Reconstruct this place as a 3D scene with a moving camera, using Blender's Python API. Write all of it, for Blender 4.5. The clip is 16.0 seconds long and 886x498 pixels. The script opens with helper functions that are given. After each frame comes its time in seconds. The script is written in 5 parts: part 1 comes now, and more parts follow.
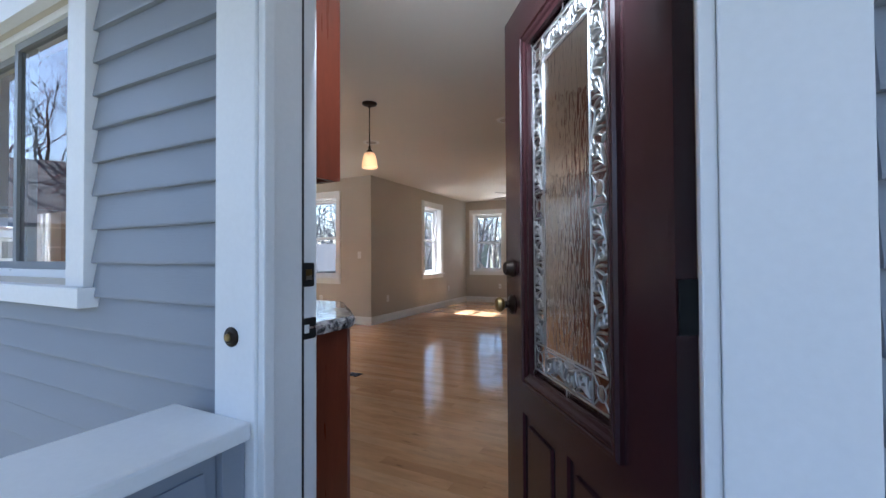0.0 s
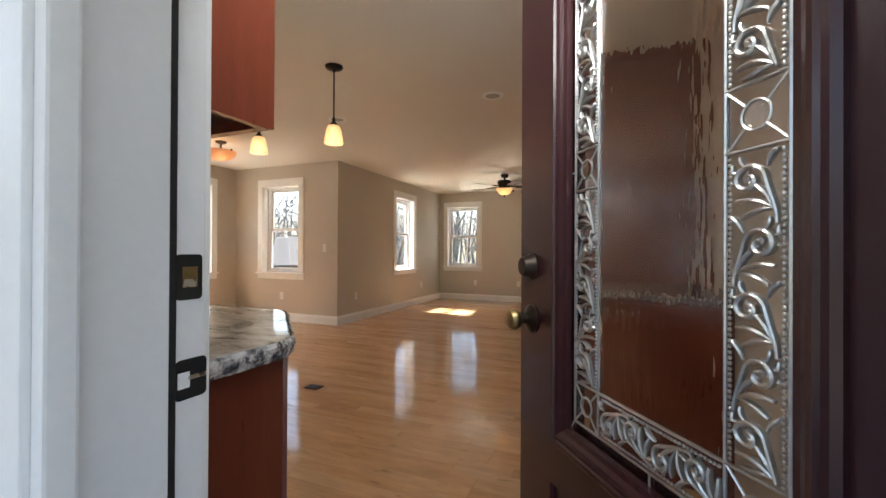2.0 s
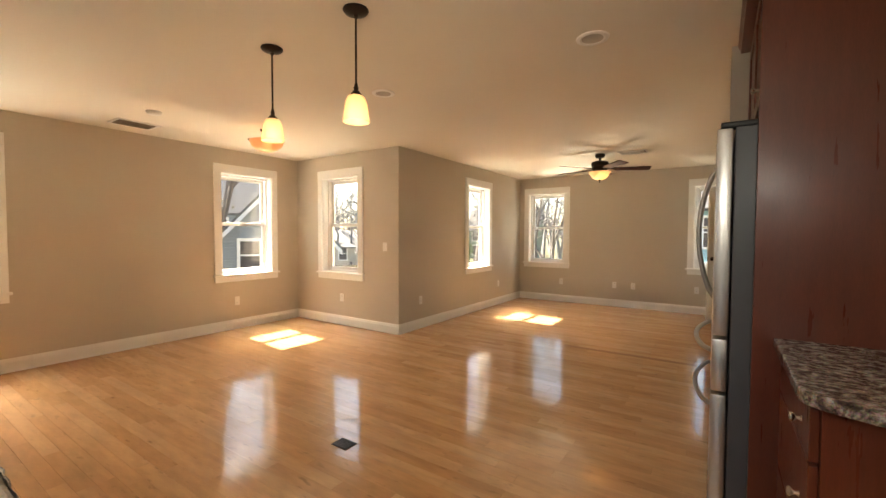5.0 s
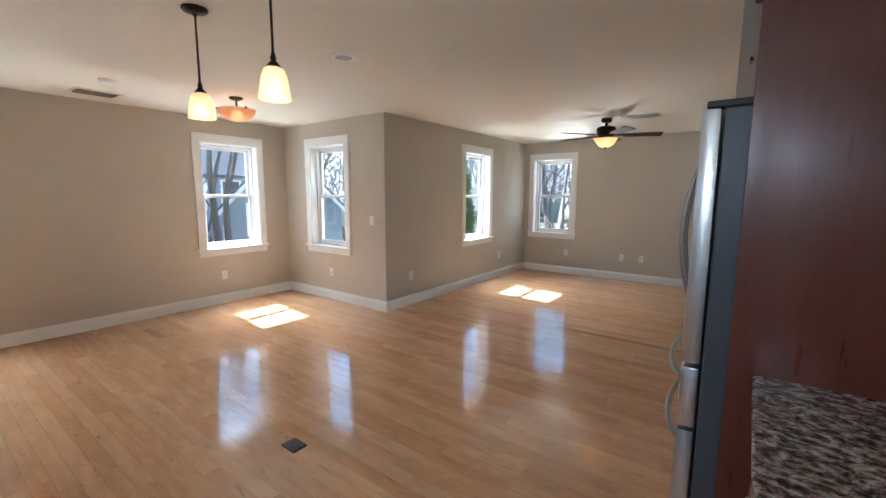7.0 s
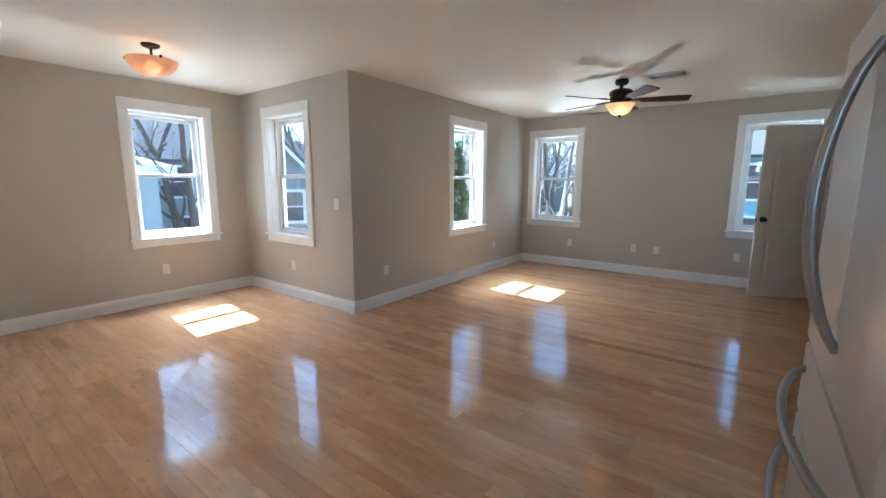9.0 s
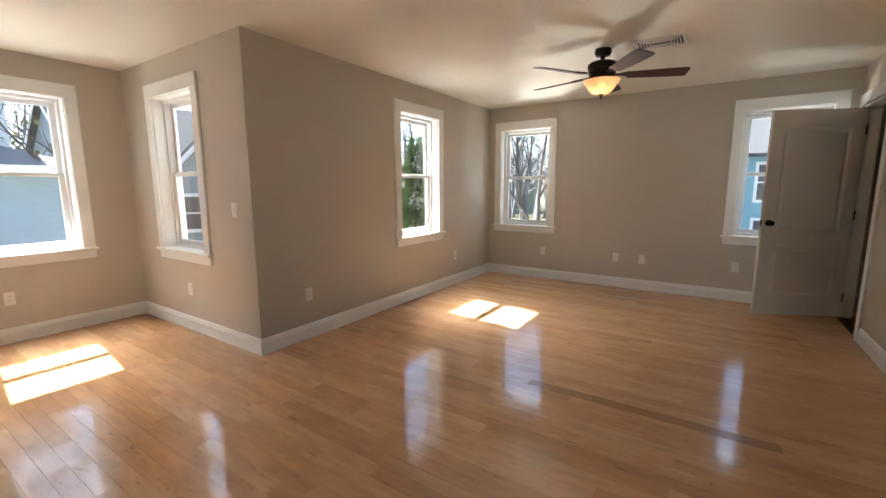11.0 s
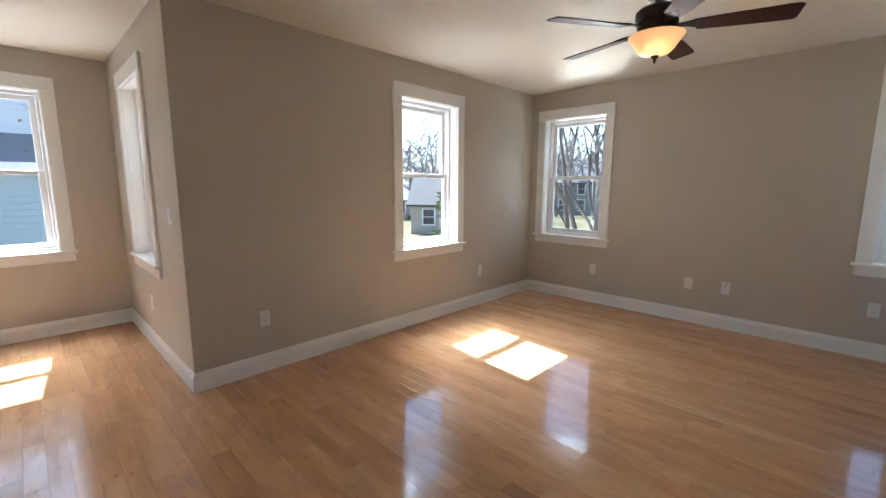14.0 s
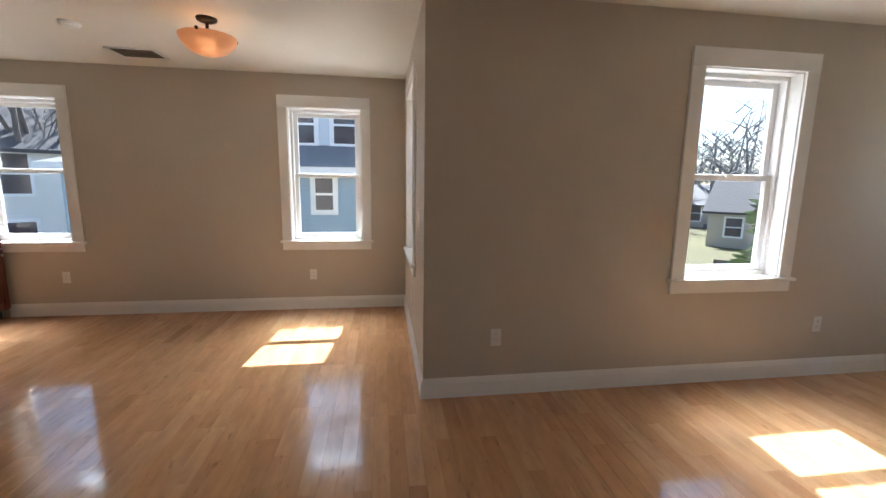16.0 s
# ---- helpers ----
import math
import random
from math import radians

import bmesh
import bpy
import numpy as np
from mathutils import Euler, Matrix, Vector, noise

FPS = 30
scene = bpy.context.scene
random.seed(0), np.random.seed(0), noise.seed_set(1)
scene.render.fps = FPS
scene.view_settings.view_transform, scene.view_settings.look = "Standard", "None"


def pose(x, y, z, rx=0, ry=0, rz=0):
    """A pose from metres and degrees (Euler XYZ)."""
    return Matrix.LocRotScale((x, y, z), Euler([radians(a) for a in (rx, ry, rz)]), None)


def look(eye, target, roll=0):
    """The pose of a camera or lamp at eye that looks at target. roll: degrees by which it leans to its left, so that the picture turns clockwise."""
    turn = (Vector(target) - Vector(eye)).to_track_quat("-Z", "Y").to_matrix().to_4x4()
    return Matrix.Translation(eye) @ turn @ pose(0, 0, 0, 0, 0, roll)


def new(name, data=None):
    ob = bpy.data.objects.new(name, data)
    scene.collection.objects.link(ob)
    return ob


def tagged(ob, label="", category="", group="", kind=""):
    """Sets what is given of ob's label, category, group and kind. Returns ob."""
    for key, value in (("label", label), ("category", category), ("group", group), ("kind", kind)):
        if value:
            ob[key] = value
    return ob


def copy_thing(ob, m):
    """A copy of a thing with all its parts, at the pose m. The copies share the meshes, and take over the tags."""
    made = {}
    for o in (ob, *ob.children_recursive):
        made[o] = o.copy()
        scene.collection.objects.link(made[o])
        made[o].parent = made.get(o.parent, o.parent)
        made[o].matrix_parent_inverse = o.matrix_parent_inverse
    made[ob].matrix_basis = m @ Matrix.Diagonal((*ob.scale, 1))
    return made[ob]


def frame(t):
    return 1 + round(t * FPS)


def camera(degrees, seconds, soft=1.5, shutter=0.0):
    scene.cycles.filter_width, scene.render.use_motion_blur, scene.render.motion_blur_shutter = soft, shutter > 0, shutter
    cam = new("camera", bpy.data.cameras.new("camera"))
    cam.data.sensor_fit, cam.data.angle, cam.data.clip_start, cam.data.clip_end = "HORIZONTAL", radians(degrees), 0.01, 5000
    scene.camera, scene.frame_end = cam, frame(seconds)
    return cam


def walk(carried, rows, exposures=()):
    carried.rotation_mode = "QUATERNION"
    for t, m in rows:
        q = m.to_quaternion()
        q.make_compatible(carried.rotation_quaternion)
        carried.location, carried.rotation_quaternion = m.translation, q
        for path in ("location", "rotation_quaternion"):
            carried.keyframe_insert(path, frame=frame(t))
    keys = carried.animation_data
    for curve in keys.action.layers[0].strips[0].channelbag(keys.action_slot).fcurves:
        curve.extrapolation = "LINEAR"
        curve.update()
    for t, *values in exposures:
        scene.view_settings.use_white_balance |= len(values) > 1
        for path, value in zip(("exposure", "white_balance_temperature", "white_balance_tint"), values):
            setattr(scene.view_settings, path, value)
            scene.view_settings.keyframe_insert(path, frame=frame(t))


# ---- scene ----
cam = camera(94.2, 16.0)
PATH = [
    (0, (4.064, -5.496, 1.127), (3.171, -3.71, 1.160), -0.3),
    (0.5, (3.983, -5.422, 1.126), (3.138, -3.61, 1.149), -0.4),
    (1, (3.915, -5.361, 1.122), (3.124, -3.525, 1.135), -0.5),
    (1.5, (3.855, -5.244, 1.123), (3.092, -3.395, 1.132), -0.0),
    (2, (3.794, -5.057, 1.117), (3.028, -3.209, 1.126), 0.3),
    (2.5, (3.712, -4.879, 1.102), (2.909, -3.048, 1.109), 0.2),
    (3, (3.629, -4.682, 1.106), (2.762, -2.88, 1.113), 0.2),
    (3.5, (3.653, -4.522, 1.117), (2.699, -2.764, 1.125), 0.3),
    (4, (3.647, -4.409, 1.211), (2.604, -2.703, 1.218), 0.2),
    (4.6, (3.55, -4.235, 1.275), (2.46, -2.56, 1.245), 0.2),
    (5.2, (3.455, -4.06, 1.345), (2.325, -2.41, 1.25), 0.2),
    (5.9, (3.50, -3.9, 1.40), (2.34, -2.28, 1.25), 0.2),
    (6.5, (3.633, -3.8, 1.445), (2.448, -2.201, 1.25), 0.2),
    (7, (3.604, -3.656, 1.49), (2.423, -2.065, 1.224), 0.2),
    (7.5, (3.565, -3.481, 1.498), (2.382, -1.897, 1.193), 0.2),
    (8, (3.458, -3.291, 1.463), (2.27, -1.714, 1.145), 0.2),
    (10.5, (3.001, -2.034, 1.311), (1.87, -0.412, 1.008), -0.1),
    (11, (2.925, -1.807, 1.326), (1.834, -0.158, 1.025), -0.2),
    (11.5, (2.937, -1.539, 1.321), (1.877, 0.131, 1.023), -0.2),
    (12, (2.922, -1.3, 1.308), (1.871, 0.376, 1.015), -0.2),
    (12.5, (2.916, -1.106, 1.331), (1.834, 0.55, 1.036), -0.2),
    (13, (2.923, -0.97, 1.333), (1.771, 0.637, 1.038), -0.1),
    (13.5, (2.925, -0.847, 1.332), (1.676, 0.689, 1.046), 0.0),
    (14, (2.924, -0.678, 1.346), (1.542, 0.736, 1.043), 0.2),
    (14.5, (2.854, -0.514, 1.361), (1.321, 0.735, 1.06), 0.3),
    (15, (2.75, -0.364, 1.361), (1.047, 0.64, 1.059), 0.4),
    (15.5, (2.645, -0.279, 1.37), (0.782, 0.378, 1.066), 0.7),
    (16, (2.481, -0.248, 1.372), (0.526, 0.041, 1.062), 0.8),
]
walk(cam, [(t, look(eye, target, roll)) for t, eye, target, roll in PATH], [(0, 2.15, 5550, 10), (0.5, 2.25, 5650, 10), (1, 2.47, 5800, 10), (2, 2.57, 7000, 10), (2.6, 2.82, 8900, 9), (3.3, 2.95, 9200, 9), (4.2, 2.98, 9500, 10), (6.3, 2.93, 6050, 5), (7, 2.9, 5400, 2), (8.2, 2.85, 4950, 0), (10.5, 2.7, 5400, 3), (11, 2.72, 6300, 6), (12.5, 2.74, 5200, 5), (13.5, 2.72, 5000, 2), (14, 2.58, 5700, 5), (15, 2.45, 5850, 5), (15.5, 2.35, 6300, 6), (16, 2.18, 5950, 7)])

# ---- light ----
world = bpy.data.worlds.new("sky")
scene.world = world
world.use_nodes = True
wn = world.node_tree.nodes
wl = world.node_tree.links
sky = wn.new("ShaderNodeTexSky")
sky.sky_type = "NISHITA"
sky.sun_disc = False
SUN_WAY = Vector((0.79, -0.085, -1.0)).normalized()
sky.sun_elevation = math.asin(-SUN_WAY.z)
sky.sun_rotation = math.atan2(-SUN_WAY.x, -SUN_WAY.y)
wn["Background"].inputs["Strength"].default_value = 0.086
wl.new(sky.outputs[0], wn["Background"].inputs["Color"])

sun = new("sun", bpy.data.lights.new("sun", "SUN"))
sun.data.energy = 5.0
sun.data.angle = radians(0.53)
sun.data.color = (1.0, 0.985, 0.97)
sun.matrix_world = Matrix.Translation((-20, 2, 30)) @ SUN_WAY.to_track_quat("-Z", "Y").to_matrix().to_4x4()


def window_daylight_fill(x, y, rz, power, ground=None, width=0.72, height=0.45):
    """An added, unseen area lamp that stands in for sky light by one window or, with ground (metres aside, out and up),
    for light thrown up from the sunlit ground outside.
    """
    ob = new("window_daylight_fill", bpy.data.lights.new("window_daylight_fill", "AREA"))
    ob.data.shape = "RECTANGLE"
    ob.data.size, ob.data.size_y = width, height
    ob.data.energy = power
    at = pose(x, y, 0, 0, 0, rz)
    if ground is None:
        ob.data.color = (0.80, 0.90, 1.0)
        ob.matrix_world = at @ pose(0, 0.62, 2.52, -58, 0, 0)
    else:
        ob.data.color = (1.0, 0.97, 0.91)
        ob.matrix_world = look(at @ Vector(ground), at @ Vector((0, 0, 1.35)))
    return ob


def doorway_daylight_fill(x, y, z, power):
    """An added, unseen area lamp just inside the open front door, in place of sky light."""
    ob = new("doorway_daylight_fill", bpy.data.lights.new("doorway_daylight_fill", "AREA"))
    ob.data.shape = "RECTANGLE"
    ob.data.size, ob.data.size_y = 0.85, 0.34
    ob.data.energy = power
    ob.data.color = (0.88, 0.94, 1.0)
    ob.matrix_world = pose(x, y, z, 82, 0, 0)
    return ob


doorway_daylight_fill(3.68, -4.60, 1.87, 2.8)


def bulb(x, y, z, power, radius=0.05):
    ob = new("bulb", bpy.data.lights.new("bulb", "POINT"))
    ob.data.energy = power
    ob.data.shadow_soft_size = radius
    ob.data.color = (1.0, 0.72, 0.42)
    ob.location = (x, y, z)
    return ob


# ---- materials ----
def material(name, color, rough=0.5, metal=0.0, vary=0.06, scale=6.0, bump=0.0, bump_scale=60.0, coat=0.0, island=0.0, objrand=0.0, stretch=(1, 1, 1), spec=0.5, rough_vary=0.08):
    """Principled material with two-scale variation in world-sized object coordinates."""
    m = bpy.data.materials.new(name)
    m.use_nodes = True
    n, l = m.node_tree.nodes, m.node_tree.links
    b = n["Principled BSDF"]
    b.inputs["Metallic"].default_value = metal
    b.inputs["Specular IOR Level"].default_value = spec
    b.inputs["Coat Weight"].default_value = coat
    b.inputs["Coat Roughness"].default_value = 0.12
    geo = n.new("ShaderNodeNewGeometry")
    mp = n.new("ShaderNodeMapping")
    mp.inputs["Scale"].default_value = stretch
    l.new(geo.outputs["Position"], mp.inputs["Vector"])
    big = n.new("ShaderNodeTexNoise")
    big.inputs["Scale"].default_value = scale
    big.inputs["Detail"].default_value = 4
    fine = n.new("ShaderNodeTexNoise")
    fine.inputs["Scale"].default_value = bump_scale
    fine.inputs["Detail"].default_value = 3
    l.new(mp.outputs[0], big.inputs["Vector"])
    l.new(mp.outputs[0], fine.inputs["Vector"])
    add = n.new("ShaderNodeMath")
    add.operation = "ADD"
    l.new(big.outputs["Fac"], add.inputs[0])
    l.new(fine.outputs["Fac"], add.inputs[1])
    last = add
    if island or objrand:
        src = geo.outputs["Random Per Island"]
        if objrand:
            info = n.new("ShaderNodeObjectInfo")
            src = info.outputs["Random"]
        mul = n.new("ShaderNodeMath")
        mul.operation = "MULTIPLY_ADD"
        l.new(src, mul.inputs[0])
        mul.inputs[1].default_value = island or objrand
        l.new(add.outputs[0], mul.inputs[2])
        last = mul
    rng = n.new("ShaderNodeMapRange")
    span = island or objrand
    rng.inputs["From Min"].default_value = 0.6
    rng.inputs["From Max"].default_value = 1.4 + span
    rng.inputs["To Min"].default_value = 1 - vary
    rng.inputs["To Max"].default_value = 1 + vary
    l.new(last.outputs[0], rng.inputs["Value"])
    mix = n.new("ShaderNodeVectorMath")
    mix.operation = "SCALE"
    mix.inputs[0].default_value = color
    l.new(rng.outputs[0], mix.inputs["Scale"])
    l.new(mix.outputs[0], b.inputs["Base Color"])
    rr = n.new("ShaderNodeMapRange")
    rr.inputs["To Min"].default_value = max(0.02, rough - rough_vary)
    rr.inputs["To Max"].default_value = min(1, rough + rough_vary)
    l.new(big.outputs["Fac"], rr.inputs["Value"])
    l.new(rr.outputs[0], b.inputs["Roughness"])
    if bump:
        bp = n.new("ShaderNodeBump")
        bp.inputs["Strength"].default_value = 1
        bp.inputs["Distance"].default_value = bump
        l.new(fine.outputs["Fac"], bp.inputs["Height"])
        l.new(bp.outputs[0], b.inputs["Normal"])
    return m


def granite_material(name, ramp, cloud, stretch, speck, gloss):
    """Polished stone: warped clouds and veins, with mineral specks on top."""
    m = bpy.data.materials.new(name)
    m.use_nodes = True
    n, l = m.node_tree.nodes, m.node_tree.links
    b = n["Principled BSDF"]
    b.inputs["Roughness"].default_value = gloss
    geo = n.new("ShaderNodeNewGeometry")
    warp = n.new("ShaderNodeTexNoise")
    warp.inputs["Scale"].default_value = 7
    warp.inputs["Detail"].default_value = 5
    l.new(geo.outputs["Position"], warp.inputs["Vector"])
    off = n.new("ShaderNodeVectorMath")
    off.operation = "MULTIPLY_ADD"
    off.inputs[1].default_value = (0.10, 0.10, 0.10)
    l.new(warp.outputs["Color"], off.inputs[0])
    l.new(geo.outputs["Position"], off.inputs[2])
    mp = n.new("ShaderNodeMapping")
    mp.inputs["Scale"].default_value = stretch
    mp.inputs["Rotation"].default_value = (0, 0, 0.5)
    l.new(off.outputs[0], mp.inputs["Vector"])
    a = n.new("ShaderNodeTexNoise")
    a.inputs["Scale"].default_value = cloud
    a.inputs["Detail"].default_value = 7
    a.inputs["Roughness"].default_value = 0.66
    l.new(mp.outputs[0], a.inputs["Vector"])
    ra = n.new("ShaderNodeValToRGB")
    e = ra.color_ramp.elements
    e[0].position, e[0].color = ramp[0][0], (*ramp[0][1], 1)
    e[1].position, e[1].color = ramp[-1][0], (*ramp[-1][1], 1)
    for p, c in ramp[1:-1]:
        k = e.new(p)
        k.color = (*c, 1)
    l.new(a.outputs["Fac"], ra.inputs["Fac"])
    v = n.new("ShaderNodeTexVoronoi")
    v.inputs["Scale"].default_value = 210
    l.new(geo.outputs["Position"], v.inputs["Vector"])
    mx = n.new("ShaderNodeMix")
    mx.data_type = "RGBA"
    mx.blend_type = "OVERLAY"
    mx.inputs["Factor"].default_value = speck
    l.new(ra.outputs["Color"], mx.inputs["A"])
    l.new(v.outputs["Color"], mx.inputs["B"])
    hs = n.new("ShaderNodeHueSaturation")
    hs.inputs["Saturation"].default_value = 0.72
    l.new(mx.outputs["Result"], hs.inputs["Color"])
    l.new(hs.outputs[0], b.inputs["Base Color"])
    return m


def wood_floor_material():
    m = bpy.data.materials.new("maple_floor")
    m.use_nodes = True
    n, l = m.node_tree.nodes, m.node_tree.links
    b = n["Principled BSDF"]
    b.inputs["Specular IOR Level"].default_value = 0.95
    geo = n.new("ShaderNodeNewGeometry")
    info = n.new("ShaderNodeObjectInfo")
    mp = n.new("ShaderNodeMapping")
    mp.inputs["Scale"].default_value = (1.8, 7.5, 1)
    l.new(geo.outputs["Position"], mp.inputs["Vector"])
    shift = n.new("ShaderNodeVectorMath")
    shift.operation = "MULTIPLY_ADD"
    rand = n.new("ShaderNodeMath")
    rand.operation = "ADD"
    l.new(geo.outputs["Random Per Island"], rand.inputs[0])
    l.new(info.outputs["Random"], rand.inputs[1])
    l.new(rand.outputs[0], shift.inputs[0])
    shift.inputs[1].default_value = (37, 53, 11)
    l.new(mp.outputs[0], shift.inputs[2])
    g = n.new("ShaderNodeTexNoise")
    g.inputs["Scale"].default_value = 2.2
    g.inputs["Detail"].default_value = 6
    g.inputs["Roughness"].default_value = 0.6
    l.new(shift.outputs[0], g.inputs["Vector"])
    frac = n.new("ShaderNodeMath")
    frac.operation = "FRACT"
    l.new(rand.outputs[0], frac.inputs[0])
    tone = n.new("ShaderNodeValToRGB")
    e = tone.color_ramp.elements
    e[0].position, e[0].color = 0.0, (0.50, 0.275, 0.135, 1)
    e[1].position, e[1].color = 1.0, (0.63, 0.385, 0.21, 1)
    for p, c in ((0.1, (0.54, 0.30, 0.145, 1)), (0.5, (0.59, 0.34, 0.172, 1))):
        k = e.new(p)
        k.color = c
    l.new(frac.outputs[0], tone.inputs["Fac"])
    rng = n.new("ShaderNodeMapRange")
    rng.inputs["From Min"].default_value = 0.3
    rng.inputs["From Max"].default_value = 0.7
    rng.inputs["To Min"].default_value = 0.83
    rng.inputs["To Max"].default_value = 1.12
    l.new(g.outputs["Fac"], rng.inputs["Value"])
    sc = n.new("ShaderNodeVectorMath")
    sc.operation = "SCALE"
    l.new(tone.outputs["Color"], sc.inputs[0])
    l.new(rng.outputs[0], sc.inputs["Scale"])
    fl = n.new("ShaderNodeTexNoise")
    fl.inputs["Scale"].default_value = 1.6
    fl.inputs["Detail"].default_value = 2
    stretch2 = n.new("ShaderNodeMapping")
    stretch2.inputs["Scale"].default_value = (3.2, 2.6, 1)
    l.new(shift.outputs[0], stretch2.inputs["Vector"])
    l.new(stretch2.outputs[0], fl.inputs["Vector"])
    cut = n.new("ShaderNodeMapRange")
    cut.inputs["From Min"].default_value = 0.64
    cut.inputs["From Max"].default_value = 0.80
    cut.inputs["To Min"].default_value = 1.0
    cut.inputs["To Max"].default_value = 0.62
    l.new(fl.outputs["Fac"], cut.inputs["Value"])
    sc2 = n.new("ShaderNodeVectorMath")
    sc2.operation = "SCALE"
    l.new(sc.outputs[0], sc2.inputs[0])
    l.new(cut.outputs[0], sc2.inputs["Scale"])
    l.new(sc2.outputs[0], b.inputs["Base Color"])
    wear = n.new("ShaderNodeTexNoise")
    wear.inputs["Scale"].default_value = 3.0
    wear.inputs["Detail"].default_value = 5
    l.new(geo.outputs["Position"], wear.inputs["Vector"])
    rr = n.new("ShaderNodeMapRange")
    rr.inputs["To Min"].default_value = 0.06
    rr.inputs["To Max"].default_value = 0.14
    l.new(wear.outputs["Fac"], rr.inputs["Value"])
    l.new(rr.outputs[0], b.inputs["Roughness"])
    wave = n.new("ShaderNodeTexNoise")
    wave.inputs["Scale"].default_value = 5
    l.new(geo.outputs["Position"], wave.inputs["Vector"])
    bp = n.new("ShaderNodeBump")
    bp.inputs["Distance"].default_value = 0.0006
    l.new(wave.outputs["Fac"], bp.inputs["Height"])
    l.new(bp.outputs[0], b.inputs["Normal"])
    return m


def glass_material(name, rain=0.0, tint=(1, 1, 1)):
    m = bpy.data.materials.new(name)
    m.use_nodes = True
    n, l = m.node_tree.nodes, m.node_tree.links
    b = n["Principled BSDF"]
    b.inputs["Base Color"].default_value = (*tint, 1)
    b.inputs["Transmission Weight"].default_value = 1.0
    b.inputs["Roughness"].default_value = 0.0
    b.inputs["IOR"].default_value = 1.45
    if rain:
        geo = n.new("ShaderNodeTexCoord")
        mp = n.new("ShaderNodeMapping")
        mp.inputs["Scale"].default_value = (66, 66, 17)
        l.new(geo.outputs["Object"], mp.inputs["Vector"])
        w = n.new("ShaderNodeTexNoise")
        w.inputs["Scale"].default_value = 1
        w.inputs["Detail"].default_value = 1.5
        l.new(mp.outputs[0], w.inputs["Vector"])
        bp = n.new("ShaderNodeBump")
        bp.inputs["Distance"].default_value = rain
        l.new(w.outputs["Fac"], bp.inputs["Height"])
        l.new(bp.outputs[0], b.inputs["Normal"])
    return m


def glow_material(name, color, strength, body=(0.8, 0.6, 0.4)):
    m = bpy.data.materials.new(name)
    m.use_nodes = True
    n, l = m.node_tree.nodes, m.node_tree.links
    b = n["Principled BSDF"]
    b.inputs["Base Color"].default_value = (*body, 1)
    b.inputs["Roughness"].default_value = 0.35
    b.inputs["Emission Color"].default_value = (*color, 1)
    geo = n.new("ShaderNodeNewGeometry")
    t = n.new("ShaderNodeTexNoise")
    t.inputs["Scale"].default_value = 14
    t.inputs["Detail"].default_value = 4
    l.new(geo.outputs["Position"], t.inputs["Vector"])
    r = n.new("ShaderNodeMapRange")
    r.inputs["From Min"].default_value = 0.3
    r.inputs["From Max"].default_value = 0.7
    r.inputs["To Min"].default_value = strength * 0.6
    r.inputs["To Max"].default_value = strength * 1.3
    l.new(t.outputs["Fac"], r.inputs["Value"])
    l.new(r.outputs[0], b.inputs["Emission Strength"])
    thin = n.new("ShaderNodeBsdfTranslucent")
    thin.inputs["Color"].default_value = (*[0.25 + 0.7 * c for c in body], 1)
    mx = n.new("ShaderNodeMixShader")
    mx.inputs[0].default_value = 0.4
    l.new(b.outputs[0], mx.inputs[1])
    l.new(thin.outputs[0], mx.inputs[2])
    haze = n.new("ShaderNodeBsdfRefraction")
    haze.inputs["Color"].default_value = (*[0.4 + 0.6 * c for c in body], 1)
    haze.inputs["Roughness"].default_value = 0.42
    haze.inputs["IOR"].default_value = 1.12
    both = n.new("ShaderNodeMixShader")
    both.inputs[0].default_value = 0.3
    l.new(mx.outputs[0], both.inputs[1])
    l.new(haze.outputs[0], both.inputs[2])
    l.new(both.outputs[0], n["Material Output"].inputs["Surface"])
    return m


WALL = material("greige_wall_paint", (0.55, 0.495, 0.415), 0.55, vary=0.025, scale=1.2, bump=0.0006, bump_scale=220)
CEIL = material("ceiling_paint", (0.78, 0.735, 0.65), 0.8, vary=0.02, scale=1.0, bump=0.0008, bump_scale=160)
TRIM = material("white_trim_paint", (0.85, 0.845, 0.82), 0.35, vary=0.025, scale=3, bump=0.0003, bump_scale=90)
VINYL = material("white_vinyl", (0.82, 0.82, 0.82), 0.3, vary=0.015, scale=4)
EXTRIM = material("exterior_white_trim", (0.80, 0.80, 0.80), 0.45, vary=0.03, scale=3, bump=0.0004, bump_scale=70)
DOORPAINT = material("maroon_door_paint", (0.034, 0.0115, 0.0135), 0.26, rough_vary=0.02, vary=0.06, scale=5, bump=0.00012, bump_scale=120, stretch=(6, 6, 0.6))
CHERRY = material("cherry_cabinet", (0.15, 0.034, 0.017), 0.3, vary=0.22, scale=3.5, bump=0.0002, bump_scale=40, stretch=(9, 9, 0.8), coat=0.25)
BRONZE = material("oil_rubbed_bronze", (0.035, 0.026, 0.02), 0.38, 0.85, vary=0.2, scale=20)
BRASS = material("aged_brass", (0.30, 0.22, 0.10), 0.3, 1.0, vary=0.25, scale=18)
NICKEL = material("satin_nickel", (0.62, 0.58, 0.52), 0.28, 1.0, vary=0.05, scale=30)
LEAD = material("lead_came", (0.55, 0.55, 0.54), 0.33, 0.95, vary=0.15, scale=25, bump=0.0004, bump_scale=200)
STEEL = material("brushed_stainless", (0.72, 0.71, 0.70), 0.34, 1.0, vary=0.04, scale=4, stretch=(1, 60, 1))
HANDLE = material("satin_grey_handle", (0.36, 0.35, 0.34), 0.35, 1.0, vary=0.05)
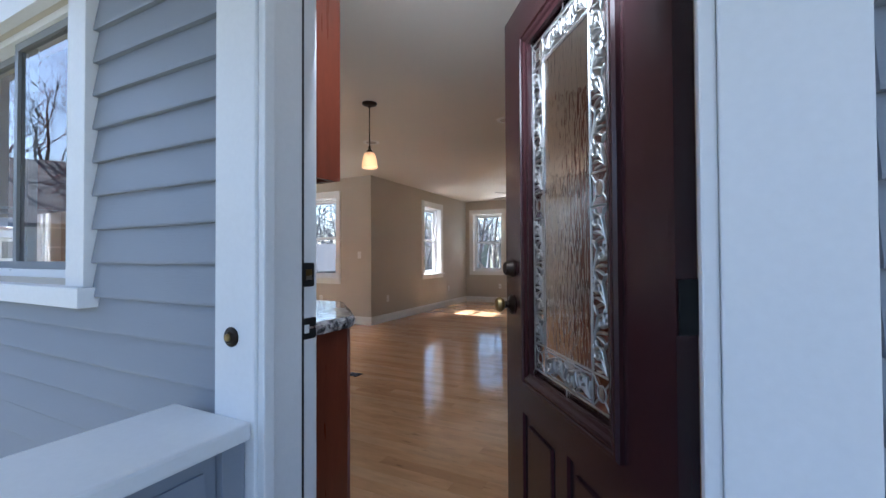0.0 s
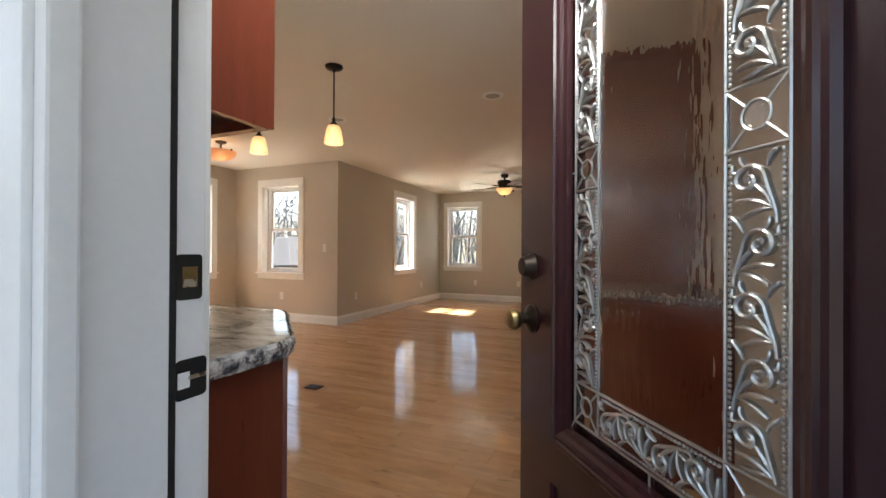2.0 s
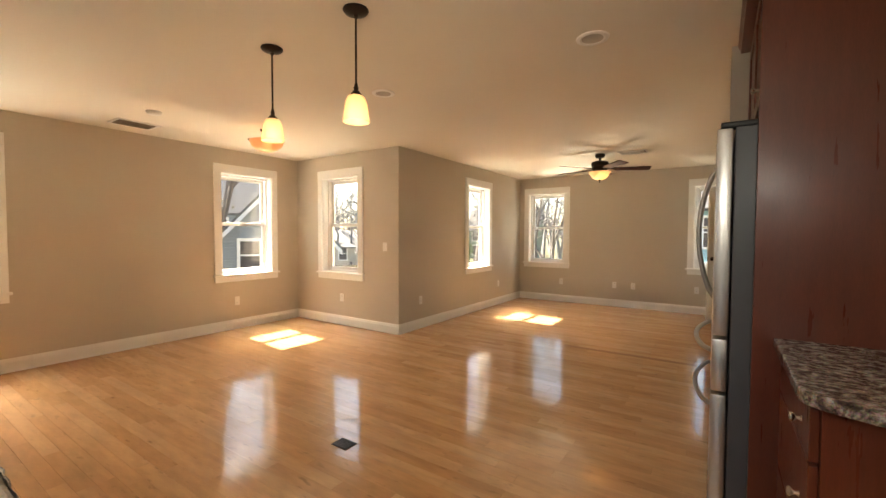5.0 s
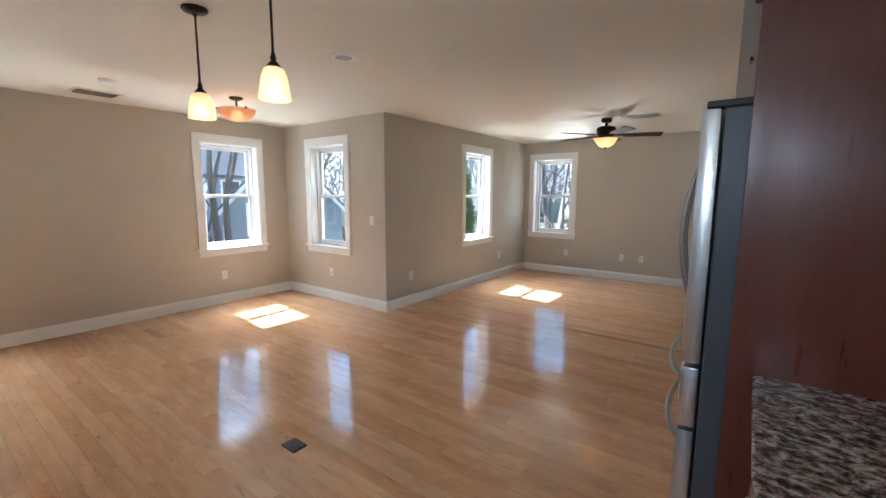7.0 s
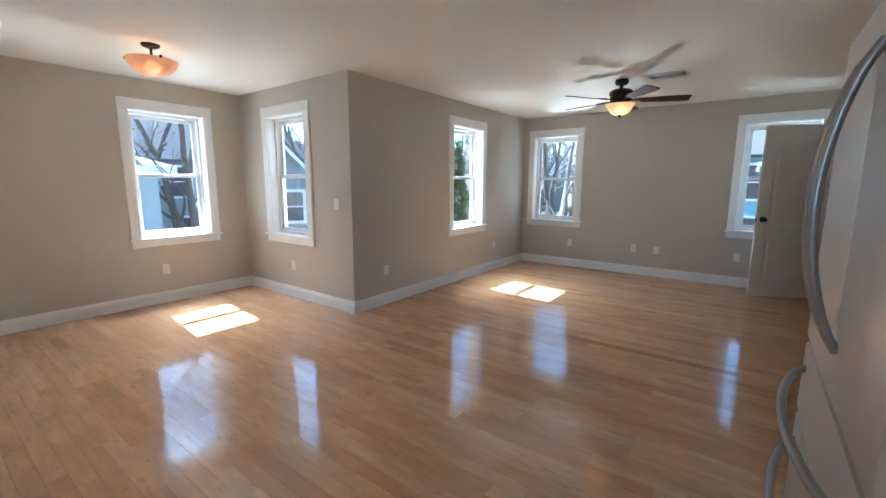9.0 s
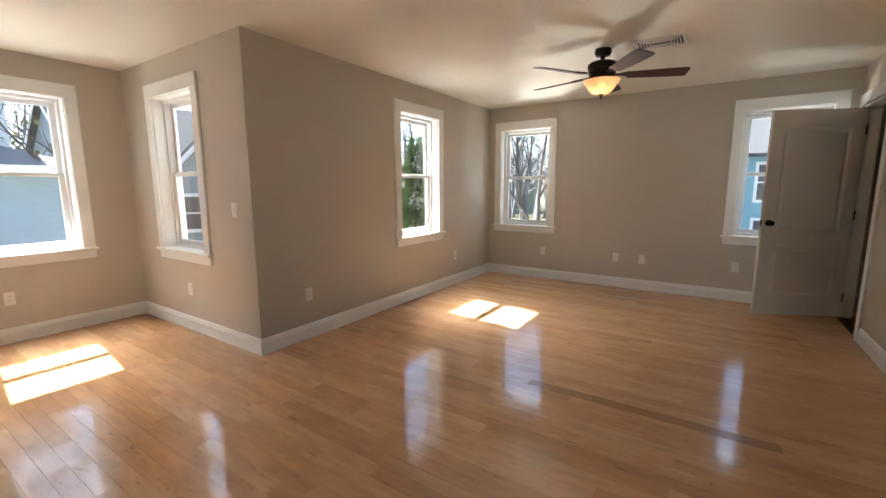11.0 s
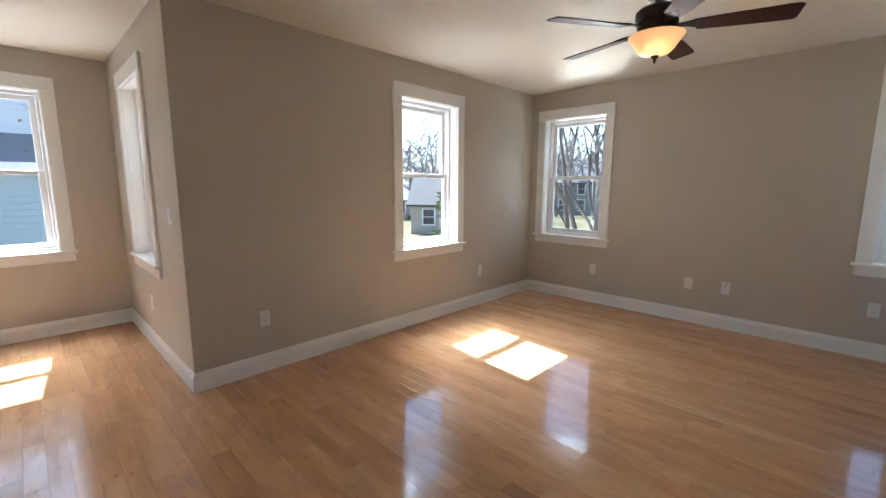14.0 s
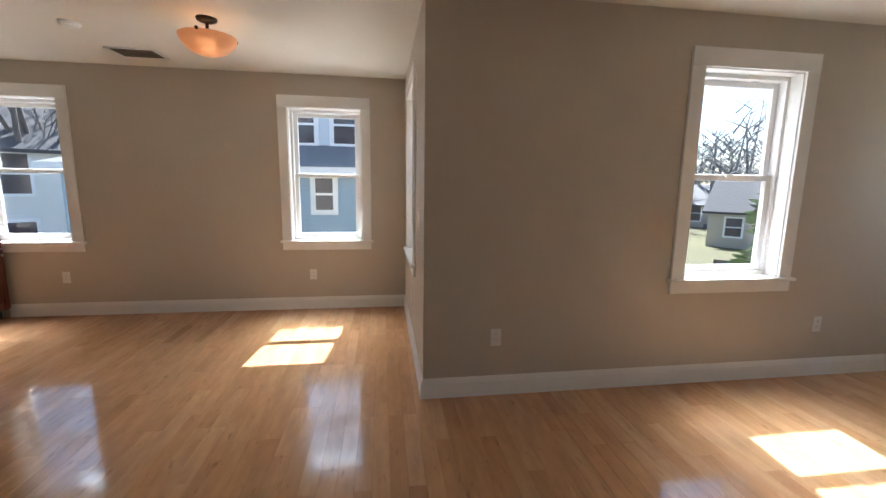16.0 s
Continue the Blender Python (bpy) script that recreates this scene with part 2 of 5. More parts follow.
FRSIDE = material("grey_appliance_side", (0.085, 0.09, 0.105), 0.4, vary=0.05, scale=30, bump=0.0002, bump_scale=400)
BLACK = material("black_plastic", (0.012, 0.012, 0.012), 0.45, vary=0.1)
BLADE = material("walnut_fan_blade", (0.055, 0.014, 0.009), 0.5, spec=0.25, vary=0.3, scale=6, stretch=(3, 3, 1))
SIDING = material("blue_grey_vinyl_siding", (0.25, 0.27, 0.31), 0.5, vary=0.05, scale=2.5, bump=0.0006, bump_scale=60, stretch=(0.4, 1, 9), objrand=0.3)
# taupe clouds, paler than BROWNSTONE: the top's grazing reflection is put into the colour
GRANITE = granite_material("reflection_paled_granite", ((0.27, (0.10, 0.08, 0.07)), (0.38, (0.22, 0.18, 0.145)), (0.46, (0.36, 0.305, 0.245)), (0.56, (0.43, 0.38, 0.31)), (0.70, (0.55, 0.50, 0.43))), 9, (1, 2.4, 1), 0.10, 0.06)
BROWNSTONE = granite_material("speckled_brown_granite", ((0.34, (0.015, 0.012, 0.012)), (0.43, (0.07, 0.045, 0.04)), (0.50, (0.20, 0.13, 0.10)), (0.57, (0.42, 0.33, 0.28)), (0.68, (0.60, 0.54, 0.48))), 34, (1, 1.6, 1), 0.35, 0.10)
ROCKFACE = granite_material("chiselled_granite_edge", ((0.36, (0.02, 0.02, 0.025)), (0.45, (0.10, 0.095, 0.10)), (0.52, (0.34, 0.32, 0.31)), (0.64, (0.66, 0.63, 0.60))), 30, (1, 1, 1), 0.08, 0.25)
MAPLE = wood_floor_material()
SUBFLOOR = material("dark_floor_joint", (0.20, 0.11, 0.055), 0.7, vary=0.2)
GLASS = glass_material("window_glass")
RAIN = glass_material("rain_glass", 0.0011)
CLEAR = glass_material("clear_bevel_glass")
PLATE = material("white_plastic_plate", (0.80, 0.79, 0.76), 0.35, vary=0.02)
SHADEGLOW = glow_material("frosted_lamp_glass", (1.0, 0.50, 0.26), 0.10, (0.88, 0.74, 0.58))
BULB = glow_material("lit_bulb", (1.0, 0.66, 0.38), 1.3, (0.9, 0.9, 0.9))
AMBERGLOW = glow_material("amber_alabaster_glass", (1.0, 0.34, 0.10), 0.045, (0.72, 0.43, 0.25))
CREAMGLOW = glow_material("cream_alabaster_glass", (1.0, 0.52, 0.22), 0.10, (0.8, 0.55, 0.3))
GREEN = material("green_wall_paint", (0.10, 0.22, 0.09), 0.6, vary=0.03, scale=1.5)
DECK = material("grey_deck_board", (0.42, 0.41, 0.40), 0.7, vary=0.12, scale=4, stretch=(1, 8, 1))
SEAL = material("black_weatherstrip", (0.015, 0.014, 0.014), 0.7, vary=0.1)


# ---- mesh helpers ----
def box(bm, x0, x1, y0, y1, z0, z1, bevel=0.0, m=None):
    vs = [bm.verts.new(Vector(c)) for c in ((x0, y0, z0), (x1, y0, z0), (x1, y1, z0), (x0, y1, z0), (x0, y0, z1), (x1, y0, z1), (x1, y1, z1), (x0, y1, z1))]
    fs = [bm.faces.new([vs[i] for i in q]) for q in ((0, 3, 2, 1), (4, 5, 6, 7), (0, 1, 5, 4), (1, 2, 6, 5), (2, 3, 7, 6), (3, 0, 4, 7))]
    if bevel:
        es = list({e for f in fs for e in f.edges})
        r = bmesh.ops.bevel(bm, geom=es, offset=bevel, segments=2, affect="EDGES", profile=0.6)
        vs = list({v for f in r["faces"] for v in f.verts} | {v for v in vs if v.is_valid})
    if m is not None:
        for v in vs:
            v.co = m @ v.co
    return vs


def prism(bm, outline, z0, z1, m=None):
    """A straight prism over an outline of (x, y), counter-clockwise."""
    lo = [bm.verts.new((x, y, z0)) for x, y in outline]
    hi = [bm.verts.new((x, y, z1)) for x, y in outline]
    n = len(outline)
    bm.faces.new(lo[::-1])
    bm.faces.new(hi)
    for i in range(n):
        bm.faces.new((lo[i], lo[(i + 1) % n], hi[(i + 1) % n], hi[i]))
    if m is not None:
        for v in lo + hi:
            v.co = m @ v.co
    return lo + hi


def lathe(bm, profile, segments=28, m=None):
    """A turned body from (radius, height) pairs."""
    rings = []
    for r, z in profile:
        if r < 1e-5:
            rings.append([bm.verts.new((0, 0, z))])
        else:
            rings.append([bm.verts.new((r * math.cos(2 * math.pi * i / segments), r * math.sin(2 * math.pi * i / segments), z)) for i in range(segments)])
    for a, b in zip(rings, rings[1:]):
        for i in range(segments):
            j = (i + 1) % segments
            if len(a) == 1 and len(b) == 1:
                continue
            if len(a) == 1:
                bm.faces.new((a[0], b[i], b[j]))
            elif len(b) == 1:
                bm.faces.new((a[i], a[j], b[0]))
            else:
                bm.faces.new((a[i], a[j], b[j], b[i]))
    if m is not None:
        for ring in rings:
            for v in ring:
                v.co = m @ v.co
    return rings


def tube(bm, points, radius, sides=8, flat=1.0, m=None):
    """A tube along points; radius is a number or a function of 0..1."""
    pts = [Vector(p) for p in points]
    rings = []
    side = None
    for i, p in enumerate(pts):
        d = (pts[min(i + 1, len(pts) - 1)] - pts[max(i - 1, 0)]).normalized()
        ref = Vector((0, 0, 1)) if abs(d.z) < 0.9 else Vector((1, 0, 0))
        if side is None:
            side = d.cross(ref).normalized()
        side = (side - d * side.dot(d)).normalized()
        up = d.cross(side)
        r = radius(i / (len(pts) - 1)) if callable(radius) else radius
        rings.append([bm.verts.new(p + side * (r * math.cos(2 * math.pi * k / sides)) + up * (r * flat * math.sin(2 * math.pi * k / sides))) for k in range(sides)])
    for a, b in zip(rings, rings[1:]):
        for k in range(sides):
            bm.faces.new((a[k], a[(k + 1) % sides], b[(k + 1) % sides], b[k]))
    bm.faces.new(rings[0][::-1])
    bm.faces.new(rings[-1])
    if m is not None:
        for ring in rings:
            for v in ring:
                v.co = m @ v.co


def mesh_of(name, bm, mat, smooth=False):
    bmesh.ops.recalc_face_normals(bm, faces=bm.faces)
    me = bpy.data.meshes.new(name)
    bm.to_mesh(me)
    bm.free()
    me.materials.append(mat)
    if smooth:
        me.shade_smooth()
        me.set_sharp_from_angle(angle=radians(38))
    return me


def part(name, bm, mat, parent=None, label="", smooth=False, at=None):
    ob = new(name, mesh_of(name, bm, mat, smooth))
    if parent is not None:
        ob.parent = parent
    if at is not None:
        ob.matrix_local = at
    if label:
        tagged(ob, label)
    return ob


def thing(name, m, label, category, group="", kind=""):
    ob = new(name)
    ob.empty_display_size = 0.1
    ob.matrix_world = m
    return tagged(ob, label, category, group, kind)


def structure(name, bm, mat, label, category, smooth=False):
    return tagged(part(name, bm, mat, None, "", smooth), label, category, "", "structure")


def slab_with_holes(bm, u0, u1, z0, z1, t0, t1, holes, axis):
    """A wall of thickness t0..t1 along axis 'x' or 'y', from u0 to u1, with rectangular openings (a, b, low, high)."""
    us = sorted({u0, u1, *[h[0] for h in holes], *[h[1] for h in holes]})
    zs = sorted({z0, z1, *[h[2] for h in holes], *[h[3] for h in holes]})
    for a, b in zip(us, us[1:]):
        for lo, hi in zip(zs, zs[1:]):
            ua, za = (a + b) / 2, (lo + hi) / 2
            if any(h[0] < ua < h[1] and h[2] < za < h[3] for h in holes):
                continue
            if axis == "x":
                box(bm, a, b, t0, t1, lo, hi)
            else:
                box(bm, t0, t1, a, b, lo, hi)
    bmesh.ops.remove_doubles(bm, verts=bm.verts, dist=1e-5)
    seen = {}
    for f in list(bm.faces):
        c = f.calc_center_median()
        key = (round(c.x, 4), round(c.y, 4), round(c.z, 4))
        seen.setdefault(key, []).append(f)
    doomed = [f for fs in seen.values() if len(fs) > 1 for f in fs]
    bmesh.ops.delete(bm, geom=doomed, context="FACES")

# ---- structure ----
H = 2.455          # ceiling height
XW, XE = -2.07, 4.03   # dining west wall, living east wall
YN, YS = 3.91, -4.622   # north wall, entry wall (inner faces)
XK = 4.30          # kitchen east wall
T = 0.20
WIN_W, WIN_LO, WIN_HI = 0.75, 0.755, 2.135
WA, WB, WC, WD, WE, W1 = -0.835, -1.098, 2.141, 0.565, 3.477, -3.665

bm = bmesh.new()
slab_with_holes(bm, YS - 0.174, 0.0, -0.3, H, XW - T, XW, [(WA - WIN_W / 2, WA + WIN_W / 2, WIN_LO, WIN_HI), (W1 - WIN_W / 2, W1 + WIN_W / 2, WIN_LO, WIN_HI)], "y")
structure("wall_west", bm, WALL, "greige painted dining wall with two windows", "wall")
bm = bmesh.new()
slab_with_holes(bm, XW - T, -0.001, -0.3, H, 0.0, T, [(WB - WIN_W / 2, WB + WIN_W / 2, WIN_LO, WIN_HI)], "x")
structure("wall_jog", bm, WALL, "short greige wall with one window and a switch", "wall")
bm = bmesh.new()
slab_with_holes(bm, 0.002, YN, -0.3, H, -T, 0.0, [(WC - WIN_W / 2, WC + WIN_W / 2, WIN_LO, WIN_HI)], "y")
structure("wall_living_west", bm, WALL, "greige living room wall with one window", "wall")
bm = bmesh.new()
slab_with_holes(bm, -T, XE + 1.6, -0.3, H, YN, YN + T, [(WD - WIN_W / 2, WD + WIN_W / 2, WIN_LO, WIN_HI), (WE - WIN_W / 2, WE + WIN_W / 2, WIN_LO, WIN_HI)], "x")
structure("wall_north", bm, WALL, "greige living room wall with two windows", "wall")
D2A, D2B = 3.02, 3.80
bm = bmesh.new()
slab_with_holes(bm, -0.93, YN, -0.3, H, XE, XE + 0.12, [(D2A, D2B, 0.0, 2.07)], "y")
structure("wall_east", bm, WALL, "greige living room wall with an inner doorway", "wall")
bm = bmesh.new()
box(bm, 3.50, XK + 0.1, -1.05, -0.932, -0.3, H)
structure("wall_fridge_stub", bm, WALL, "short greige wall beside the refrigerator", "wall")
bm = bmesh.new()
box(bm, XK, XK + 0.15, YS, -1.052, -0.3, H)
structure("wall_kitchen_east", bm, WALL, "greige kitchen wall behind the cabinets", "wall")
KW0, KW1, KWL, KWH = 1.07, 2.345, 1.053, 2.053
D1A, D1B = 3.19, 4.18
bm = bmesh.new()
slab_with_holes(bm, XW - T, XK + 0.15, -0.3, H, YS - 0.175, YS, [(KW0, KW1, KWL, KWH), (D1A, D1B, -0.3, 2.085)], "x")
structure("wall_entry", bm, WALL, "greige wall with the front door and kitchen window", "wall")

# hall behind the inner door, and its green wall
bm = bmesh.new()
box(bm, XE + 1.5, XE + 1.6, 1.6, YN, -0.3, H)
structure("wall_hall_green", bm, GREEN, "green painted wall of the next room", "wall")
bm = bmesh.new()
box(bm, XE + 0.12, XE + 1.5, 1.5, 1.6, -0.3, H)
structure("wall_hall_south", bm, GREEN, "green painted side wall of the next room", "wall")

bm = bmesh.new()
box(bm, XW - T, XE + 1.6, YS - 0.18, T, H, H + 0.15)
box(bm, -T, XE + 1.6, T, YN + T, H, H + 0.15)
ceiling = structure("ceiling", bm, CEIL, "plain off-white plaster ceiling", "ceiling")

# sub-floor under the boards
bm = bmesh.new()
box(bm, XW, XK, YS, YN, -0.28, -0.022)
box(bm, XK + 0.001, XE + 1.5, 1.6, YN, -0.28, -0.022)
floor = structure("floor", bm, SUBFLOOR, "glossy natural maple strip floor", "floor")

# roof over the whole house
bm = bmesh.new()
for rx0, rx1, ry0, ry1, rise in ((XW - T - 0.12, XE + 1.75, YS - 0.3, T + 0.12, 1.7), (-T - 0.12, XE + 1.75, T + 0.121, YN + T + 0.12, 1.6)):
    prism(bm, [(ry0, 0), (ry1, 0), ((ry0 + ry1) / 2, rise)], 0, rx1 - rx0, Matrix(((0, 0, 1, rx0), (1, 0, 0, 0), (0, 1, 0, H + 0.152), (0, 0, 0, 1))))
ROOFING = material("grey_asphalt_shingle", (0.065, 0.065, 0.07), 0.9, vary=0.25, scale=8, bump=0.004, bump_scale=70)
structure("roof", bm, ROOFING, "grey shingled roof over the house", "roof")


# baseboards
def baseboard(x0, y0, x1, y1, nx, ny):
    """From one end to the other along a wall whose room side is (nx, ny)."""
    L = math.hypot(x1 - x0, y1 - y0)
    bm = bmesh.new()
    prof = [(0, 0.0), (0.016, 0.0), (0.016, 0.098), (0.012, 0.104), (0.012, 0.112), (0.007, 0.124), (0.005, 0.132), (0, 0.132)]
    ux, uy = (x1 - x0) / L, (y1 - y0) / L
    ends = []
    for s in (0, L):
        ends.append([bm.verts.new((x0 + ux * s + nx * d, y0 + uy * s + ny * d, z)) for d, z in prof])
    n = len(prof)
    for i in range(n):
        bm.faces.new((ends[0][i], ends[0][(i + 1) % n], ends[1][(i + 1) % n], ends[1][i]))
    bm.faces.new(ends[0][::-1])
    bm.faces.new(ends[1])
    return structure("baseboard", bm, TRIM, "white moulded baseboard along the wall", "baseboard")


baseboard(XW, -3.93, XW, 0.0, 1, 0)
baseboard(XW + 0.016, 0.0, 0.016, 0.0, 0, -1)
baseboard(0.0, 0.0, 0.0, YN, 1, 0)
baseboard(0.016, YN, XE, YN, 0, -1)
baseboard(XE, -0.93, XE, D2A - 0.09, -1, 0)
baseboard(XE + 1.5, 1.6, XE + 1.5, YN, -1, 0)


# ---- windows ----
def sash(bm, w, z0, z1, y, stile=0.042, thick=0.03):
    box(bm, -w / 2, -w / 2 + stile, y, y + thick, z0, z1, 0.004)
    box(bm, w / 2 - stile, w / 2, y, y + thick, z0, z1, 0.004)
    box(bm, -w / 2 + stile - 0.002, w / 2 - stile + 0.002, y + 0.001, y + thick - 0.001, z0, z0 + stile, 0.003)
    box(bm, -w / 2 + stile - 0.002, w / 2 - stile + 0.002, y + 0.001, y + thick - 0.001, z1 - stile * 0.9, z1, 0.003)


def double_hung(name, m, label):
    """Local x runs along the wall, y points outside, z up, from the wall's inner face at floor level."""
    win = thing(name, m, label, "window", kind="structure")
    w, lo, hi = WIN_W, WIN_LO, WIN_HI
    c = 0.09
    bm = bmesh.new()
    box(bm, -w / 2 - c, w / 2 + c, -0.022, 0, hi - 0.005, hi + 0.11, 0.003)
    part("head_casing", bm, TRIM, win)
    for s in (-1, 1):
        bm = bmesh.new()
        a, b = sorted((s * (w / 2 - 0.006), s * (w / 2 + c)))
        box(bm, a, b, -0.02, 0, lo + 0.004, hi - 0.006, 0.003)
        part("side_casing", bm, TRIM, win)
        bm = bmesh.new()
        a, b = sorted((s * (w / 2 - 0.012), s * (w / 2 + 0.001)))
        box(bm, a, b, 0.001, 0.09, lo + 0.004, hi - 0.006)
        part("jamb", bm, TRIM, win)
    bm = bmesh.new()
    box(bm, -w / 2 - c - 0.02, w / 2 + c + 0.02, -0.045, 0.09, lo - 0.02, lo + 0.003, 0.005)
    part("window_sill", bm, TRIM, win)
    bm = bmesh.new()
    box(bm, -w / 2 - c, w / 2 + c, -0.018, 0, lo - 0.098, lo - 0.021, 0.003)
    part("apron", bm, TRIM, win)
    bm = bmesh.new()
    box(bm, -w / 2, w / 2, 0.001, 0.09, hi - 0.012, hi + 0.001)
    part("head_jamb", bm, TRIM, win)
    # vinyl unit
    bm = bmesh.new()
    f = 0.035
    box(bm, -w / 2, -w / 2 + f, 0.09, 0.19, lo, hi, 0.003)
    box(bm, w / 2 - f, w / 2, 0.09, 0.19, lo, hi, 0.003)
    box(bm, -w / 2 + f, w / 2 - f, 0.09, 0.19, hi - 0.04, hi, 0.003)
    box(bm, -w / 2 + f, w / 2 - f, 0.09, 0.19, lo, lo + 0.03, 0.003)
    part("window_frame", bm, VINYL, win)
    mid = 1.445
    sw = w - 2 * f - 0.004
    for nm, z0, z1, y in (("upper_sash", mid - 0.018, hi - 0.042, 0.145), ("lower_sash", lo + 0.031, mid + 0.018, 0.11)):
        bm = bmesh.new()
        sash(bm, sw, z0, z1, y)
        if nm == "lower_sash":
            box(bm, -0.03, 0.03, y - 0.008, y, z1 - 0.012, z1 + 0.006, 0.002)
        s = part(nm, bm, VINYL, win)
        bm = bmesh.new()
        box(bm, -sw / 2 + 0.041, sw / 2 - 0.041, y + 0.012, y + 0.016, z0 + 0.041, z1 - 0.036)
        pane = part("pane", bm, GLASS, s)
        pane.visible_shadow = False
    return win


double_hung("window_1", pose(XW, WA, 0, 0, 0, 90), "white double-hung window in the dining wall")
double_hung("window_2", pose(WB, 0, 0, 0, 0, 0), "white double-hung window in the short wall")
double_hung("window_3", pose(0, WC, 0, 0, 0, 90), "white double-hung window with a sunlit sill")
double_hung("window_4", pose(WD, YN, 0, 0, 0, 0), "white double-hung window near the room corner")
double_hung("window_5", pose(WE, YN, 0, 0, 0, 0), "white double-hung window half hidden by the open door")
double_hung("window_6", pose(XW, W1, 0, 0, 0, 90), "white double-hung window beside the kitchen cabinets")

# added fill lamps, high and low; window_4's narrow strong one shapes the fan's shadow
LOW_FILL_AT = (0, 3.2, -0.6)
for x, y, rz, p, low, ground, wide in ((XW, WA, 90, 1.0, 9.6, LOW_FILL_AT, 2.4), (WB, 0, 0, 0.9, 7.4, LOW_FILL_AT, 2.4), (0, WC, 90, 1.0, 8.0, LOW_FILL_AT, 2.4), (WD, YN, 0, 1.4, 44.0, (-1.9, 3.1, -0.6), 0.65), (WE, YN, 0, 1.4, 8.0, LOW_FILL_AT, 0.9), (XW, W1, 90, 1.3, 12.5, LOW_FILL_AT, 2.4)):
    window_daylight_fill(x, y, rz, p)
    window_daylight_fill(x, y, rz, low, ground, wide, 0.8)


# ---- front door ----
door_set = thing("door_1", pose(0, 0, 0), "white front door frame and exterior casing", "door frame", kind="structure")
for a, b, c in ((D1A, 3.222, 3.236), (4.150, D1B, 4.138)):
    bm = bmesh.new()
    box(bm, a, b, -4.80, -4.6185, -0.02, 2.085, 0.0015)
    part("jamb", bm, EXTRIM, door_set)
    bm = bmesh.new()
    box(bm, min(b, c) if a < 3.5 else c, max(b, c) if a < 3.5 else a, -4.80, -4.6815, 0.0, 2.05, 0.002)
    part("door_stop", bm, EXTRIM, door_set)
    bm = bmesh.new()
    box(bm, 3.2225 if a < 3.5 else 4.143, 3.229 if a < 3.5 else 4.1495, -4.681, -4.6665, 0.0, 2.05, 0.002)
    part("weatherstrip", bm, SEAL, door_set, "black weatherstrip")
bm = bmesh.new()
box(bm, 3.222, 4.150, -4.80, -4.6185, 2.05, 2.085, 0.002)
part("head_jamb", bm, EXTRIM, door_set)
for a, b, c, d in ((3.108, 3.249, 3.2495, 3.272), (4.150, 4.305, 4.128, 4.1495)):
    bm = bmesh.new()
    box(bm, a, b, -4.84, -4.798, -0.05, 2.22, 0.003)
    part("exterior_casing", bm, EXTRIM, door_set)
    bm = bmesh.new()
    box(bm, c, d, -4.832, -4.80, -0.02, 2.085, 0.004)
    part("brick_mould", bm, EXTRIM, door_set)
bm = bmesh.new()
box(bm, 3.222, 4.150, -4.88, -4.62, -0.022, 0.012, 0.004)
part("threshold", bm, STEEL, door_set, "worn metal threshold")
bm = bmesh.new()
box(bm, 3.05, 4.38, -4.842, -4.799, 2.221, 2.34, 0.004)
part("head_casing", bm, EXTRIM, door_set)
YZ = Matrix(((0, 0, 1, 0), (1, 0, 0, 0), (0, 1, 0, 0), (0, 0, 0, 1)))


def rounded(u0, u1, v0, v1, r):
    """Counter-clockwise outline of a rectangle with round corners."""
    out = []
    for cu, cv, a in ((u1 - r, v0 + r, -90), (u1 - r, v1 - r, 0), (u0 + r, v1 - r, 90), (u0 + r, v0 + r, 180)):
        out += [(cu + r * math.cos(radians(a + k * 22.5)), cv + r * math.sin(radians(a + k * 22.5))) for k in range(5)]
    return out


# deadbolt plate, with the bare wood of its pocket
bm = bmesh.new()
prism(bm, rounded(-4.664, -4.624, 1.044, 1.110, 0.006), 3.2215, 3.2235, YZ)
s = part("strike_plate", bm, BLACK, door_set, "black metal deadbolt strike plate")
bm = bmesh.new()
box(bm, 3.2236, 3.2242, -4.655, -4.632, 1.062, 1.092)
part("latch_hole", bm, BRASS, s, "raw wood in the bolt pocket")
bm = bmesh.new()
box(bm, 3.2236, 3.2244, -4.6545, -4.6325, 1.0625, 1.074)
part("pocket_edge", bm, NICKEL, s)
# latch plate, with a curved lip toward the room
bm = bmesh.new()
prism(bm, rounded(-4.664, -4.616, 0.900, 0.958, 0.007), 3.2215, 3.2235, YZ)
s = part("strike_plate", bm, BLACK, door_set, "black metal latch strike plate")
bm = bmesh.new()
box(bm, 3.2236, 3.2244, -4.661, -4.643, 0.917, 0.940)
part("latch_hole", bm, TRIM, s)
bm = bmesh.new()
prism(bm, rounded(-4.646, -4.617, 0.9275, 0.9335, 0.0028), 3.2236, 3.2246, YZ)
part("lip", bm, NICKEL, s, "worn bright lip")
# interior casing
bm = bmesh.new()
box(bm, 3.13, 3.21, -4.621, -4.60, 0, 2.07, 0.003)
part("inner_casing", bm, TRIM, door_set)
bm = bmesh.new()
box(bm, 4.165, 4.255, -4.621, -4.60, 0, 2.07, 0.003)
part("inner_casing", bm, TRIM, door_set)
bm = bmesh.new()
box(bm, 3.13, 4.255, -4.621, -4.60, 2.0715, 2.165, 0.003)
part("inner_head_casing", bm, TRIM, door_set)
# doorbell
bell = thing("doorbell", pose(3.171, -4.84, 0.936, 90, 0, 0), "round aged metal doorbell on the white casing", "doorbell")
bm = bmesh.new()
lathe(bm, [(0, 0), (0.024, 0), (0.024, 0.003), (0.021, 0.006), (0.015, 0.007), (0.013, 0.010), (0, 0.010)], 24)
part("plate", bm, BRONZE, bell, smooth=True)
bm = bmesh.new()
